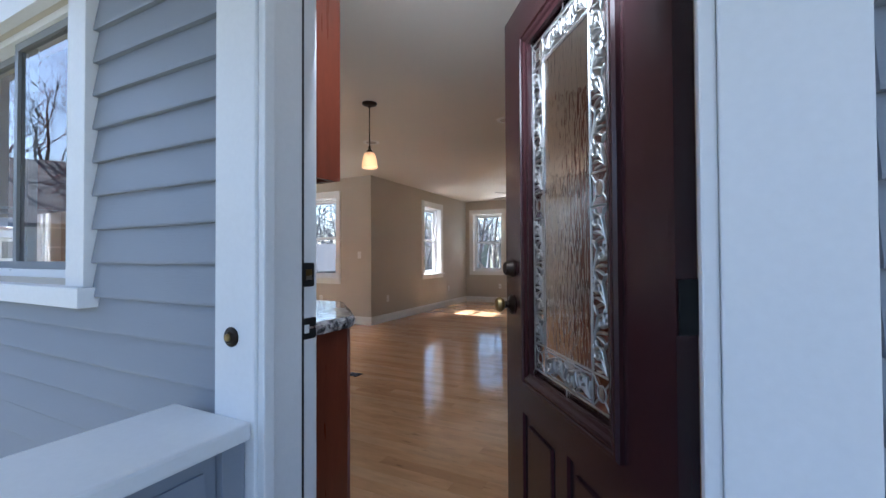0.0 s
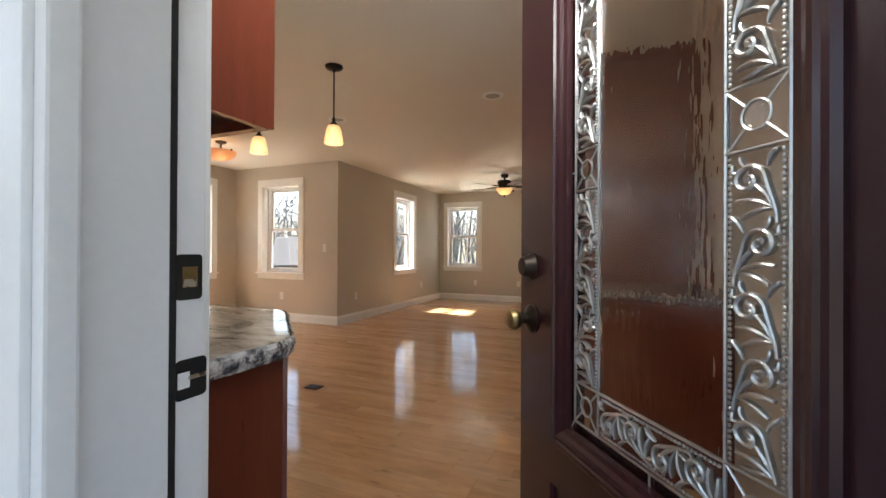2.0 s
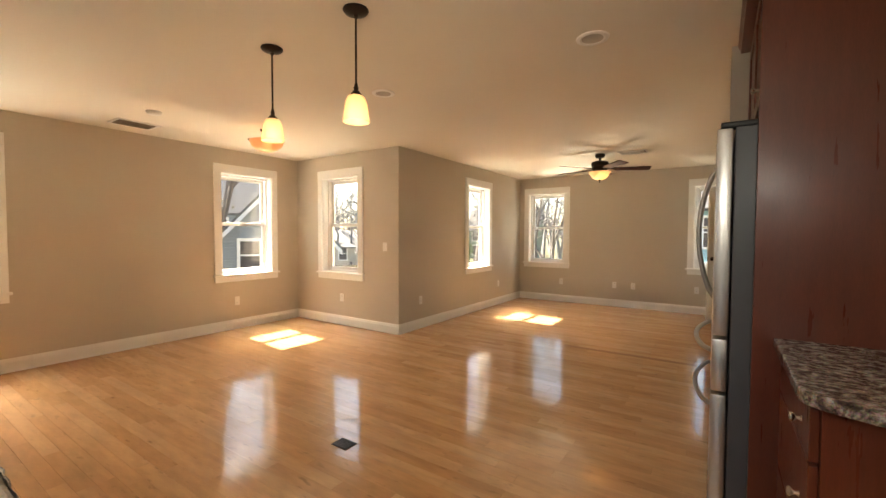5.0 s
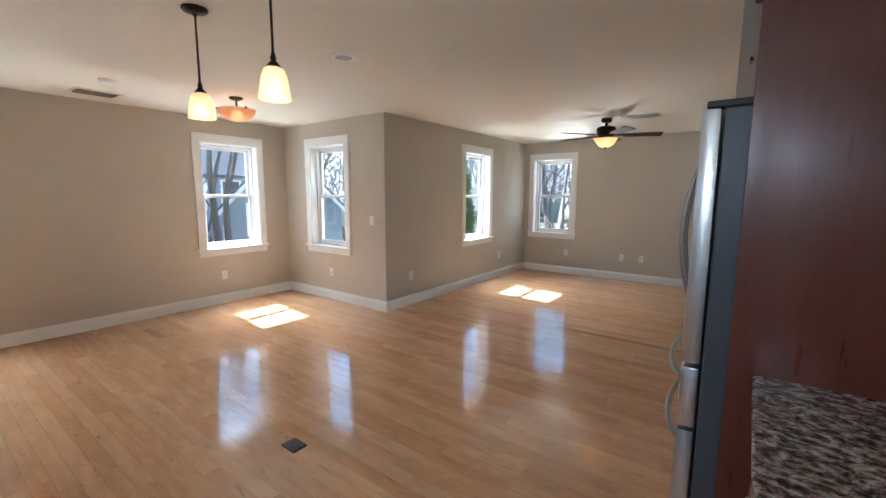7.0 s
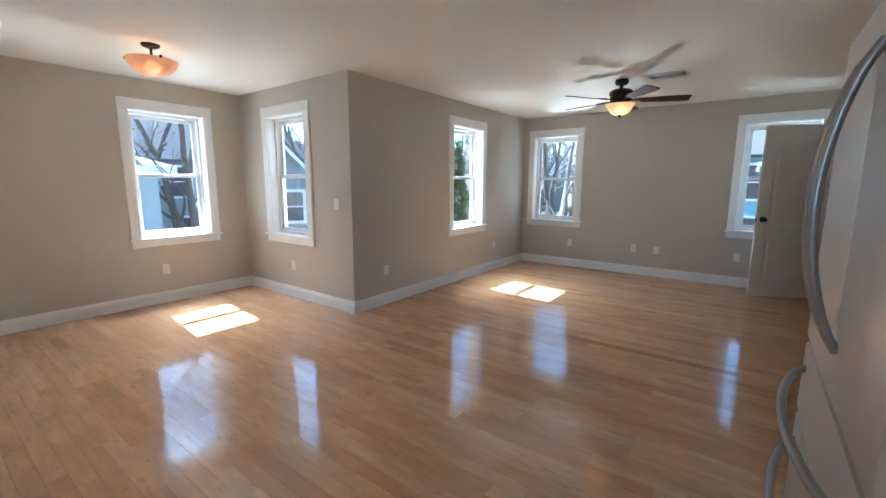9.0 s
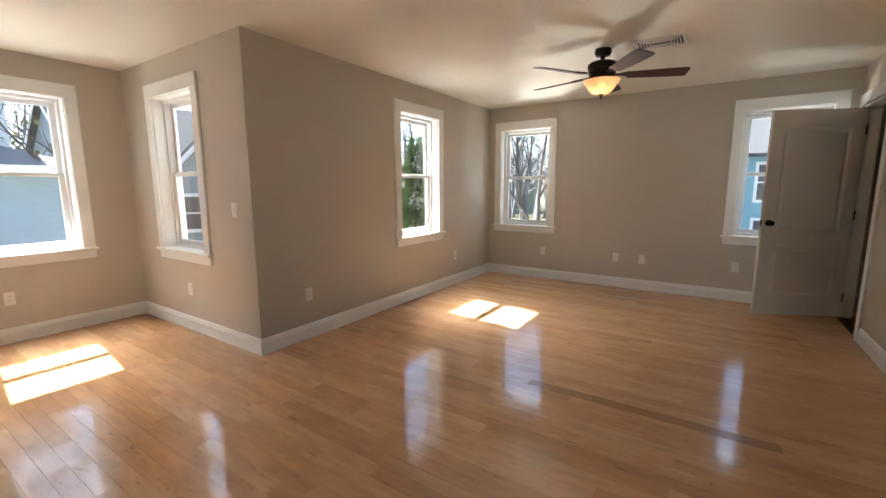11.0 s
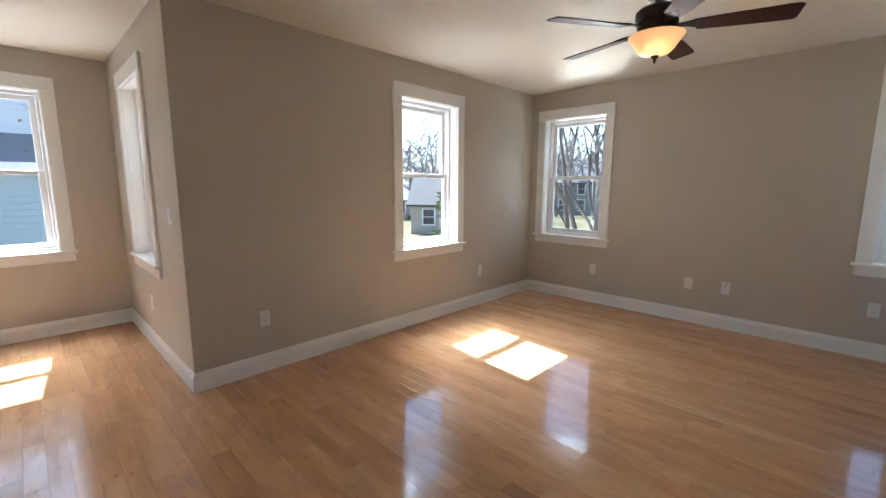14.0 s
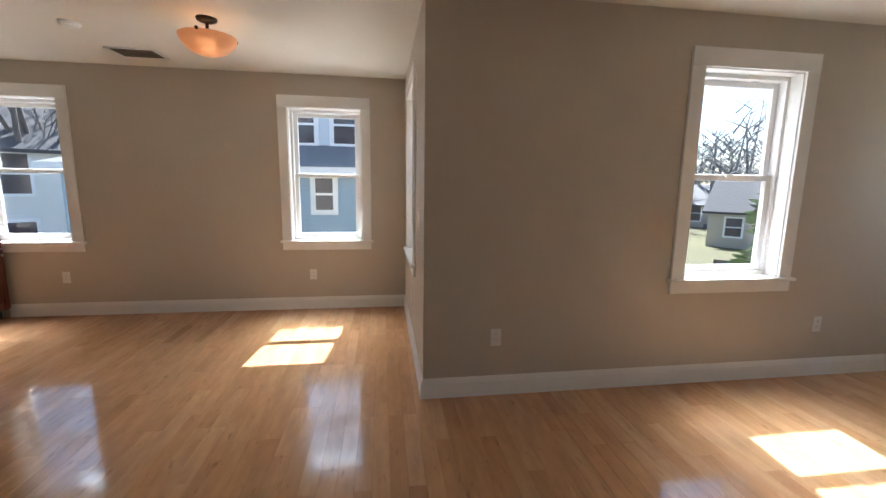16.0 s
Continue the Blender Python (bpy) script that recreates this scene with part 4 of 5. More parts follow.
# kitchen window, seen from the porch
kw = thing("window_7", pose(0, 0, 0), "white exterior casing of the kitchen slider window", "window", kind="structure")
yo = YS - 0.175
for a, b, c, d, nm in ((KW1 - 0.002, KW1 + 0.115, KWL - 0.02, KWH + 0.115, "side_casing"), (KW0 - 0.115, KW0 + 0.002, KWL - 0.02, KWH + 0.115, "side_casing"), (KW0 + 0.003, KW1 - 0.003, KWH - 0.002, KWH + 0.115, "head_casing")):
    bm = bmesh.new()
    box(bm, a, b, yo - 0.042, yo - 0.0005, c, d, 0.003)
    part(nm, bm, EXTRIM, kw)
bm = bmesh.new()
box(bm, KW0 - 0.14, KW1 + 0.135, yo - 0.065, yo + 0.05, KWL - 0.085, KWL - 0.021, 0.004)
part("window_sill", bm, EXTRIM, kw)
bm = bmesh.new()
for a, b, c, d in ((KW0, KW0 + 0.03, KWL, KWH), (KW1 - 0.03, KW1, KWL, KWH), (KW0 + 0.03, KW1 - 0.03, KWL, KWL + 0.03), (KW0 + 0.03, KW1 - 0.03, KWH - 0.03, KWH)):
    box(bm, a, b, yo + 0.02, yo + 0.11, c, d, 0.002)
part("window_frame", bm, VINYL, kw)
midx = (KW0 + KW1) / 2
DARKFRAME = material("grey_sash", (0.23, 0.24, 0.25), 0.4, vary=0.05)
for a, b, y in ((KW0 + 0.03, midx + 0.02, yo + 0.07), (midx - 0.02, KW1 - 0.03, yo + 0.035)):
    bm = bmesh.new()
    for p, q, c, d in ((a, a + 0.03, KWL + 0.03, KWH - 0.03), (b - 0.03, b, KWL + 0.03, KWH - 0.03), (a + 0.03, b - 0.03, KWL + 0.03, KWL + 0.06), (a + 0.03, b - 0.03, KWH - 0.06, KWH - 0.03)):
        box(bm, p, q, y, y + 0.03, c, d)
    s = part("sash", bm, DARKFRAME, kw)
    bm = bmesh.new()
    box(bm, a + 0.03, b - 0.03, y + 0.012, y + 0.016, KWL + 0.06, KWH - 0.06)
    g = part("pane", bm, GLASS, s)
    g.visible_shadow = False
bm = bmesh.new()
box(bm, KW0 - 0.09, KW1 + 0.09, YS + 0.001, YS + 0.02, KWL - 0.09, KWL - 0.001, 0.003)
part("inner_sill", bm, TRIM, kw)

# refrigerator side: stone top, unit below, tall panel, bridge cabinet
bm = bmesh.new()
prism(bm, [(3.652, -2.035), (3.652, -2.66), (3.66, -2.70), (3.70, -2.735), (3.80, -2.775), (4.298, -2.90), (4.298, -2.035)], 0.876, 0.915)
ct2 = tagged(part("stone_countertop", bm, BROWNSTONE), "brown and cream granite countertop beside the tall panel", "countertop")
mod = ct2.modifiers.new("edge", "BEVEL")
mod.width, mod.segments, mod.limit_method = 0.006, 2, "ANGLE"
eb = thing("base_cabinet", pose(0, 0, 0), "cherry base cabinet with drawers and an angled door", "cabinet")
bm = bmesh.new()
prism(bm, [(3.70, -2.036), (4.298, -2.036), (4.298, -2.85), (3.81, -2.735), (3.70, -2.69)], 0.0, 0.874)
part("body", bm, CHERRY, eb)
for z0, z1 in ((0.715, 0.86), (0.42, 0.705), (0.115, 0.41)):
    bm = bmesh.new()
    box(bm, 3.678, 3.6995, -2.67, -2.045, z0, z1, 0.003)
    d = part("drawer_front", bm, CHERRY, eb)
    bm = bmesh.new()
    lathe(bm, [(0, 0), (0.009, 0), (0.006, 0.004), (0.005, 0.012), (0.012, 0.018), (0.0155, 0.023), (0.013, 0.028), (0, 0.030)], 18, pose(3.678, -2.55, (z0 + z1) / 2, 0, -90))
    part("knob", bm, NICKEL, d, "satin nickel knob", smooth=True)
ang2 = math.degrees(math.atan2(-0.115, 0.488))
L2 = math.hypot(0.488, 0.115)
bm = bmesh.new()
shaker(bm, L2 - 0.03, 0.745)
d = part("door", bm, CHERRY, eb, at=pose(3.81, -2.735, 0.115, 0, 0, ang2) @ pose(0.012, -0.0006, 0))
knob(d, 0.045, -0.02, 0.70)
bm = bmesh.new()
box(bm, 3.585, 4.298, -2.033, -2.008, 0.0, 2.40, 0.002)
tagged(part("tall_panel", bm, CHERRY), "tall cherry side panel between counter and refrigerator", "panel")
bc = thing("bridge_cabinet", pose(0, 0, 0), "cherry cabinet above the refrigerator", "cabinet")
bm = bmesh.new()
box(bm, 3.61, 4.298, -2.006, -1.055, 1.86, 2.40)
part("body", bm, CHERRY, bc)
for a, b in ((-2.003, -1.535), (-1.528, -1.06)):
    bm = bmesh.new()
    shaker(bm, b - a, 0.52)
    d = part("door", bm, CHERRY, bc, at=pose(3.609, b, 1.87, 0, 0, -90))
    knob(d, 0.05 if a > -1.6 else b - a - 0.05, -0.02, 0.05)
bm = bmesh.new()
prism(bm, [(3.545, 0.0), (4.298, 0.0), (4.298, 0.055), (3.545, 0.055), (3.53, 0.045), (3.54, 0.02)], -2.04, -1.055, Matrix(((1, 0, 0, 0), (0, 0, 1, 0), (0, 1, 0, 2.401), (0, 0, 0, 1))))
part("crown", bm, CHERRY, bc)

fr = thing("refrigerator", pose(0, 0, 0), "stainless bottom-freezer refrigerator with grey sides", "refrigerator")
FY0, FY1 = -1.985, -1.075
bm = bmesh.new()
box(bm, 3.512, 4.25, FY0, FY1, 0.03, 1.775, 0.006)
part("body", bm, FRSIDE, fr)
for a, b, z0, z1 in ((FY0, (FY0 + FY1) / 2 - 0.002, 0.885, 1.775), ((FY0 + FY1) / 2 + 0.002, FY1, 0.885, 1.775), (FY0, FY1, 0.64, 0.872), (FY0, FY1, 0.075, 0.628)):
    bm = bmesh.new()
    box(bm, 3.446, 3.506, a, b, z0, z1, 0.014)
    d = part("door" if z0 > 0.8 else "drawer", bm, STEEL, fr, smooth=True)
    bm = bmesh.new()
    n = 18
    if z0 > 0.8:
        yy = (FY0 + FY1) / 2 + (-0.05 if a == FY0 else 0.05)
        tube(bm, [(3.446 - 0.072 * math.sin(math.pi * i / n) ** 0.7 - 0.0, yy, 1.0 + 0.66 * i / n) for i in range(n + 1)], 0.011, 10)
    else:
        zz = z1 - 0.07
        tube(bm, [(3.446 - 0.072 * math.sin(math.pi * i / n) ** 0.6, FY0 + 0.08 + (FY1 - FY0 - 0.16) * i / n, zz) for i in range(n + 1)], 0.011, 10)
    part("handle", bm, HANDLE, d, "bowed stainless handle", smooth=True)
for a in (FY0 + 0.004, FY1 - 0.074):
    bm = bmesh.new()
    box(bm, 3.46, 3.62, a, a + 0.07, 1.776, 1.80, 0.006)
    part("hinge_cover", bm, BLACK, fr, "black hinge cover")
bm = bmesh.new()
box(bm, 3.50, 4.2, FY0 + 0.03, FY1 - 0.03, 0.0, 0.029)
part("base_grille", bm, BLACK, fr)

# ---- lamps ----
def lamp_bulb(parent, x, y, z, r=0.024):
    """A small lit bulb inside a shade, neck up."""
    bm = bmesh.new()
    lathe(bm, [(0, -1.0), (0.5, -0.87), (0.87, -0.5), (1.0, 0.0), (0.87, 0.5), (0.55, 1.0), (0.45, 1.5), (0, 1.5)], 20, pose(x, y, z) @ Matrix.Scale(r, 4))
    ob = part("bulb", bm, BULB, parent, "lit round bulb", smooth=True)
    ob.visible_shadow = False
    return ob


def pendant(x, y):
    lamp = thing("pendant_lamp", pose(x, y, H), "bronze pendant lamp with a lit frosted glass shade", "lamp", "pendant lamps")
    bm = bmesh.new()
    lathe(bm, [(0, 0), (0.064, 0), (0.065, -0.006), (0.058, -0.016), (0.035, -0.024), (0.012, -0.028), (0.010, -0.04), (0, -0.04)], 28)
    part("canopy", bm, BRONZE, lamp, smooth=True)
    bm = bmesh.new()
    lathe(bm, [(0, -0.03), (0.0055, -0.03), (0.0055, -0.380), (0, -0.380)], 12)
    part("rod", bm, BRONZE, lamp, smooth=True)
    bm = bmesh.new()
    lathe(bm, [(0, -0.370), (0.008, -0.370), (0.010, -0.385), (0.014, -0.390), (0.010, -0.400), (0.022, -0.415), (0.031, -0.427), (0.031, -0.437), (0, -0.437)], 24)
    part("socket_cup", bm, BRONZE, lamp, smooth=True)
    bm = bmesh.new()
    lathe(bm, [(0.030, -0.43), (0.043, -0.438), (0.053, -0.462), (0.060, -0.50), (0.0655, -0.54), (0.069, -0.562), (0.066, -0.564), (0.061, -0.54), (0.056, -0.50), (0.049, -0.462), (0.040, -0.442), (0.030, -0.435)], 32)
    s = part("shade", bm, SHADEGLOW, lamp, "frosted glass bell shade, lit", smooth=True)
    s.visible_shadow = False
    lamp_bulb(lamp, 0, 0, -0.51, 0.026)
    return lamp


p1 = pendant(1.161, -2.575)
copy_thing(p1, pose(1.910, -2.600, H))
bulb(1.161, -2.575, H - 0.525, 0.16)
bulb(1.910, -2.600, H - 0.525, 0.16)

bl = thing("semi_flush_lamp", pose(-0.70, -1.41, H), "bronze semi-flush lamp with a lit amber glass bowl", "lamp")
bm = bmesh.new()
lathe(bm, [(0, 0), (0.066, 0), (0.067, -0.006), (0.06, -0.018), (0.03, -0.03), (0.010, -0.034), (0.010, -0.10), (0.016, -0.105), (0, -0.11)], 28)
part("canopy", bm, BRONZE, bl, smooth=True)
bm = bmesh.new()
for k in range(3):
    a = k * 2 * math.pi / 3
    tube(bm, [(0.01 * math.cos(a), 0.01 * math.sin(a), -0.10), (0.10 * math.cos(a), 0.10 * math.sin(a), -0.115), (0.17 * math.cos(a), 0.17 * math.sin(a), -0.118)], 0.005, 8)
part("arm", bm, BRONZE, bl, smooth=True)
bm = bmesh.new()
prof = [(0.180, -0.118), (0.174, -0.142), (0.156, -0.175), (0.12, -0.208), (0.07, -0.230), (0.0, -0.238)]
lathe(bm, prof + [(0.0, -0.234), (0.07, -0.226), (0.118, -0.204), (0.152, -0.172), (0.169, -0.142), (0.180, -0.118)], 36)
s = part("bowl", bm, AMBERGLOW, bl, "amber alabaster glass bowl, lit", smooth=True)
s.visible_shadow = False
for k in range(3):
    a = k * 2 * math.pi / 3
    bm = bmesh.new()
    lathe(bm, [(0, 0.012), (0.008, 0.01), (0.011, 0), (0.008, -0.01), (0, -0.012)], 12, pose(0.178 * math.cos(a), 0.178 * math.sin(a), -0.118))
    part("finial", bm, BRONZE, bl, smooth=True)
lamp_bulb(bl, 0.05, -0.03, -0.165, 0.028)
bulb(-0.70, -1.41, H - 0.16, 0.16)

fan = thing("ceiling_fan", pose(2.03, 1.99, H), "bronze ceiling fan with walnut blades and a lit glass bowl", "ceiling fan")
bm = bmesh.new()
lathe(bm, [(0, 0), (0.066, 0), (0.068, -0.03), (0.056, -0.052), (0.02, -0.058), (0.018, -0.075), (0, -0.075)], 32)
part("canopy", bm, BRONZE, fan, smooth=True)
bm = bmesh.new()
lathe(bm, [(0, -0.07), (0.018, -0.07), (0.018, -0.09), (0.05, -0.094), (0.10, -0.105), (0.118, -0.122), (0.118, -0.158), (0.105, -0.172), (0.112, -0.182), (0.10, -0.222), (0.07, -0.232), (0, -0.232)], 36)
part("motor_housing", bm, BRONZE, fan, smooth=True)
bm = bmesh.new()
lathe(bm, [(0.07, -0.228), (0.085, -0.236), (0.085, -0.244), (0.125, -0.249), (0.128, -0.256), (0, -0.256)], 32)
part("light_fitter", bm, BRONZE, fan, smooth=True)
bm = bmesh.new()
drop = -0.028
bowl = [(0.150, -0.222), (0.146, -0.230), (0.126, -0.255), (0.104, -0.290), (0.080, -0.316), (0.048, -0.330), (0.0, -0.334), (0.0, -0.330), (0.046, -0.326), (0.076, -0.312), (0.100, -0.287), (0.121, -0.253), (0.141, -0.229), (0.150, -0.222)]
lathe(bm, [(r, z + drop) for r, z in bowl], 36)
s = part("light_bowl", bm, CREAMGLOW, fan, "cream alabaster glass bowl, lit", smooth=True)
s.visible_shadow = False
bm = bmesh.new()
lathe(bm, [(r, z + drop) for r, z in ((0, -0.328), (0.022, -0.332), (0.020, -0.340), (0.008, -0.348), (0.007, -0.36), (0.004, -0.372), (0, -0.376))], 16)
part("finial", bm, BRONZE, fan, smooth=True)
for k in range(5):
    m = pose(0, 0, -0.205, 0, 0, 21 + 72 * k)
    bm = bmesh.new()
    pitch = pose(0, 0, 0, -12, 0, 0)
    outline = [(0.20, -0.045), (0.23, -0.052), (0.40, -0.062), (0.60, -0.070), (0.645, -0.068), (0.66, -0.055), (0.66, 0.055), (0.645, 0.068), (0.60, 0.070), (0.40, 0.062), (0.23, 0.052), (0.20, 0.045)]
    prism(bm, outline, -0.012, -0.005, pitch)
    b = part("blade", bm, BLADE, fan, at=m)
    bm = bmesh.new()
    prism(bm, [(0.085, -0.014), (0.15, -0.020), (0.20, -0.040), (0.27, -0.030), (0.27, 0.030), (0.20, 0.040), (0.15, 0.020), (0.085, 0.014)], -0.005, 0.002, pitch)
    for px, py in ((0.225, -0.02), (0.225, 0.02), (0.255, 0)):
        lathe(bm, [(0, -0.0155), (0.006, -0.014), (0.006, -0.012)], 8, pitch @ pose(px, py, 0))
    part("blade_iron", bm, BRONZE, b)
for bx, by in ((0.05, 0.02), (-0.045, 0.03), (0.0, -0.055)):
    lamp_bulb(fan, bx, by, -0.295, 0.02)
bulb(2.03, 1.99, H - 0.30, 0.2)


# ---- ceiling fittings ----
def can_light(x, y):
    c = thing("recessed_light", pose(x, y, H), "white recessed ceiling light, unlit", "lamp", "recessed lights")
    bm = bmesh.new()
    lathe(bm, [(0.052, 0.0), (0.092, 0.0), (0.090, -0.006), (0.070, -0.010), (0.062, -0.006), (0.052, 0.0)], 32)
    part("trim_ring", bm, TRIM, c, smooth=True)
    bm = bmesh.new()
    lathe(bm, [(0.0, -0.003), (0.040, -0.0035), (0.062, -0.005)], 28)
    part("lens", bm, material("eyeball_lens", (0.42, 0.39, 0.35), 0.4), c, smooth=True)
    return c


c1 = can_light(2.83, -1.63)
copy_thing(c1, pose(1.186, -1.595, H))


SLATBROWN = material("brown_register_metal", (0.24, 0.19, 0.14), 0.5)


def register(x, y, rz, w, d, slat=TRIM):
    v = thing("ceiling_register", pose(x, y, H, 0, 0, rz), "white metal ceiling air register with slats", "vent", "ceiling registers")
    # added black sheet on the ceiling paints the duct's shade between the slats
    bm = bmesh.new()
    box(bm, -w / 2 + 0.02, w / 2 - 0.02, -d / 2 + 0.02, d / 2 - 0.02, -0.003, -0.0005)
    part("duct_shade_sheet", bm, BLACK, v)
    bm = bmesh.new()
    for a, b, c, e in ((-w / 2, w / 2, -d / 2, -d / 2 + 0.022), (-w / 2, w / 2, d / 2 - 0.022, d / 2), (-w / 2, -w / 2 + 0.022, -d / 2 + 0.022, d / 2 - 0.022), (w / 2 - 0.022, w / 2, -d / 2 + 0.022, d / 2 - 0.022)):
        box(bm, a, b, c, e, -0.009, -0.0005, 0.002)
    part("frame", bm, TRIM, v)
    for i in range(int((d / 2 - 0.03) / 0.021)):
        u, q = w / 2 - 0.036 - i * 0.021, d / 2 - 0.036 - i * 0.021
        bm = bmesh.new()
        for a, b, c, e in ((-u, u, -q, -q + 0.008), (-u, u, q - 0.008, q), (-u, -u + 0.008, -q + 0.008, q - 0.008), (u - 0.008, u, -q + 0.008, q - 0.008)):
            box(bm, a, b, c, e, -0.010, -0.006)
        part("slat", bm, slat, v)
    return v


register(2.45, 2.06, 0, 0.36, 0.26)
register(-1.62, -2.32, 90, 0.38, 0.28, SLATBROWN)
sd = thing("smoke_detector", pose(-0.95, -2.40, H), "round white smoke detector on the ceiling", "detector")
bm = bmesh.new()
lathe(bm, [(0, -0.034), (0.03, -0.034), (0.052, -0.028), (0.058, -0.018), (0.064, -0.014), (0.066, 0), (0, 0)], 28)
part("housing", bm, PLATE, sd, smooth=True)


# ---- wall plates ----
def outlet(m, switch=False):
    o = thing("light_switch" if switch else "wall_outlet", m, "white rocker switch plate on the greige wall" if switch else "white duplex outlet plate on the greige wall", "switch" if switch else "outlet", "" if switch else "wall outlets")
    bm = bmesh.new()
    box(bm, -0.035, 0.035, -0.006, 0, -0.0575, 0.0575, 0.002)
    part("plate", bm, PLATE, o)
    if switch:
        bm = bmesh.new()
        box(bm, -0.016, 0.016, -0.010, -0.0055, -0.033, 0.033, 0.002)
        part("rocker", bm, PLATE, o)
    else:
        for z in (-0.02, 0.02):
            bm = bmesh.new()
            lathe(bm, [(0, 0.0075), (0.0155, 0.0075), (0.0165, 0.006)], 18, pose(0, 0, z, 90))
            s = part("socket", bm, PLATE, o)
            bm = bmesh.new()
            for a in (-0.006, 0.006):
                box(bm, a - 0.0012, a + 0.0012, -0.0078, -0.0075, z - 0.002, z + 0.007)
            part("slots", bm, BLACK, s)
    return o


o1 = outlet(pose(XW, -1.0, 0.385, 0, 0, 90))
for x, y, rz in ((XW, -3.40, 90), (-1.07, 0, 0), (0, 0.474, 90), (0, 2.905, 90), (0.878, YN, 0), (1.869, YN, 0), (2.184, YN, 0), (3.159, YN, 0)):
    copy_thing(o1, pose(x, y, 0.395, 0, 0, rz))
outlet(pose(-0.235, 0, 1.147), True)

# floor register
fv = thing("floor_register", pose(1.54, -2.356, 0.0), "small dark metal floor register", "vent")
bm = bmesh.new()
box(bm, -0.064, 0.064, -0.048, 0.048, 0.0, 0.006, 0.002)
part("frame", bm, BLACK, fv)
for i in range(7):
    bm = bmesh.new()
    box(bm, -0.052, 0.052, -0.0025, 0.0025, 0.006, 0.008, 0, pose(0, -0.036 + i * 0.012, 0))
    part("slat", bm, FRSIDE, fv)

# ---- porch ----
def clapboard_mesh(L, face=0.1):
    bm = bmesh.new()
    prism(bm, [(0, 0), (-0.020, 0), (-0.021, 0.006), (-0.004, face), (0, face)][::-1], 0, L, Matrix(((0, 0, 1, 0), (1, 0, 0, 0), (0, 1, 0, 0), (0, 0, 0, 1))))
    return mesh_of("clapboard", bm, SIDING)


siding = thing("house_siding", pose(0, 0, 0), "blue-grey vinyl clapboard siding on the house front", "siding", kind="structure")
EXPO = 0.108
z = 1.109 - EXPO * 16
boards = {}
while z < 2.75:
    spans = [(-2.27, 3.111), (4.316, 5.2)] if z < 2.2 else [(-2.27, 5.2)]
    if KWL - 0.09 < z + 0.05 and z < KWH + 0.115:
        spans = [(-2.27, KW0 - 0.116), (KW1 + 0.116, 3.111), (4.316, 5.2)]
    for a, b in spans:
        L = round(b - a, 3)
        if L not in boards:
            boards[L] = clapboard_mesh(L, EXPO + 0.004)
        ob = new("clapboard", boards[L])
        ob.parent = siding
        ob.location = (a, YS - 0.1755, z)
    z += EXPO

kneewall = thing("porch_railing", pose(0, 0, 0), "porch knee wall with grey siding and a white cap", "railing")
bm = bmesh.new()
box(bm, 3.02, 3.198, -7.2, -4.842, -0.3, 0.705)
part("core", bm, SIDING, kneewall)
bm = bmesh.new()
box(bm, 2.955, 3.245, -7.25, -4.843, 0.708, 0.748, 0.008)
part("cap", bm, EXTRIM, kneewall, "smooth white cap board")
bm = bmesh.new()
box(bm, 3.2005, 3.222, -4.90, -4.843, -0.02, 0.706, 0.002)
part("corner_post", bm, SIDING, kneewall)
bk = clapboard_mesh(2.26, EXPO + 0.004)
for i in range(6):
    ob = new("clapboard", bk)
    ob.parent = kneewall
    ob.matrix_local = pose(3.2008, -7.19, 0.01 + EXPO * i, 0, 0, 90)
bm = bmesh.new()
box(bm, 2.9, 5.2, -7.3, -4.84, -0.3, -0.024)
structure("porch_floor", bm, DECK, "grey painted porch deck", "floor")
bm = bmesh.new()
box(bm, 1.3, 5.3, -7.3, -4.89, 2.52, 2.60)
structure("porch_ceiling", bm, EXTRIM, "white porch ceiling", "ceiling")
bm = bmesh.new()
for x in (2.80, 5.1):
    box(bm, x, x + 0.14, -7.28, -7.14, -0.3, 2.52, 0.006)
structure("porch_posts", bm, EXTRIM, "white square porch posts", "post")

# ---- outdoors ----
GZ = -2.6
LAWN = material("spring_lawn", (0.085, 0.08, 0.035), 0.95, vary=0.35, scale=0.5, bump=0.02, bump_scale=9)
ROAD = material("asphalt", (0.055, 0.055, 0.058), 0.9, vary=0.2, scale=1.5, bump=0.006, bump_scale=60)
PAVE = material("concrete_walk", (0.42, 0.40, 0.37), 0.85, vary=0.12, scale=2)
BARK = material("grey_bark", (0.125, 0.105, 0.095), 0.9, vary=0.3, scale=8, bump=0.01, bump_scale=30, stretch=(1, 1, 0.25))
NEEDLE = material("spruce_needles", (0.10, 0.17, 0.065), 0.75, vary=0.5, scale=6, island=0.6)
BUD = material("spring_buds", (0.20, 0.17, 0.06), 0.8, vary=0.5, scale=3, island=0.6)
bm = bmesh.new()
n = 26
pts = {}
for i in range(n + 1):
    for j in range(n + 1):
        x = -600 + 1200 * i / n if i not in range(9, 18) else (-60 + 120 * (i - 9) / 8)
        y = -600 + 1200 * j / n if j not in range(9, 18) else (-60 + 120 * (j - 9) / 8)
        pts[i, j] = bm.verts.new((x, y, GZ + 0.25 * noise.noise((x * 0.05, y * 0.05, 0))))
for i in range(n):
    for j in range(n):
        bm.faces.new((pts[i, j], pts[i + 1, j], pts[i + 1, j + 1], pts[i, j + 1]))
structure("ground", bm, LAWN, "thin early-spring lawn around the houses", "ground", True)
bm = bmesh.new()
box(bm, -70, 70, -19, -13, GZ + 0.1, GZ + 0.32)
structure("road", bm, ROAD, "asphalt street before the house", "road")
bm = bmesh.new()
box(bm, -70, 70, -12.6, -11.4, GZ + 0.1, GZ + 0.36)
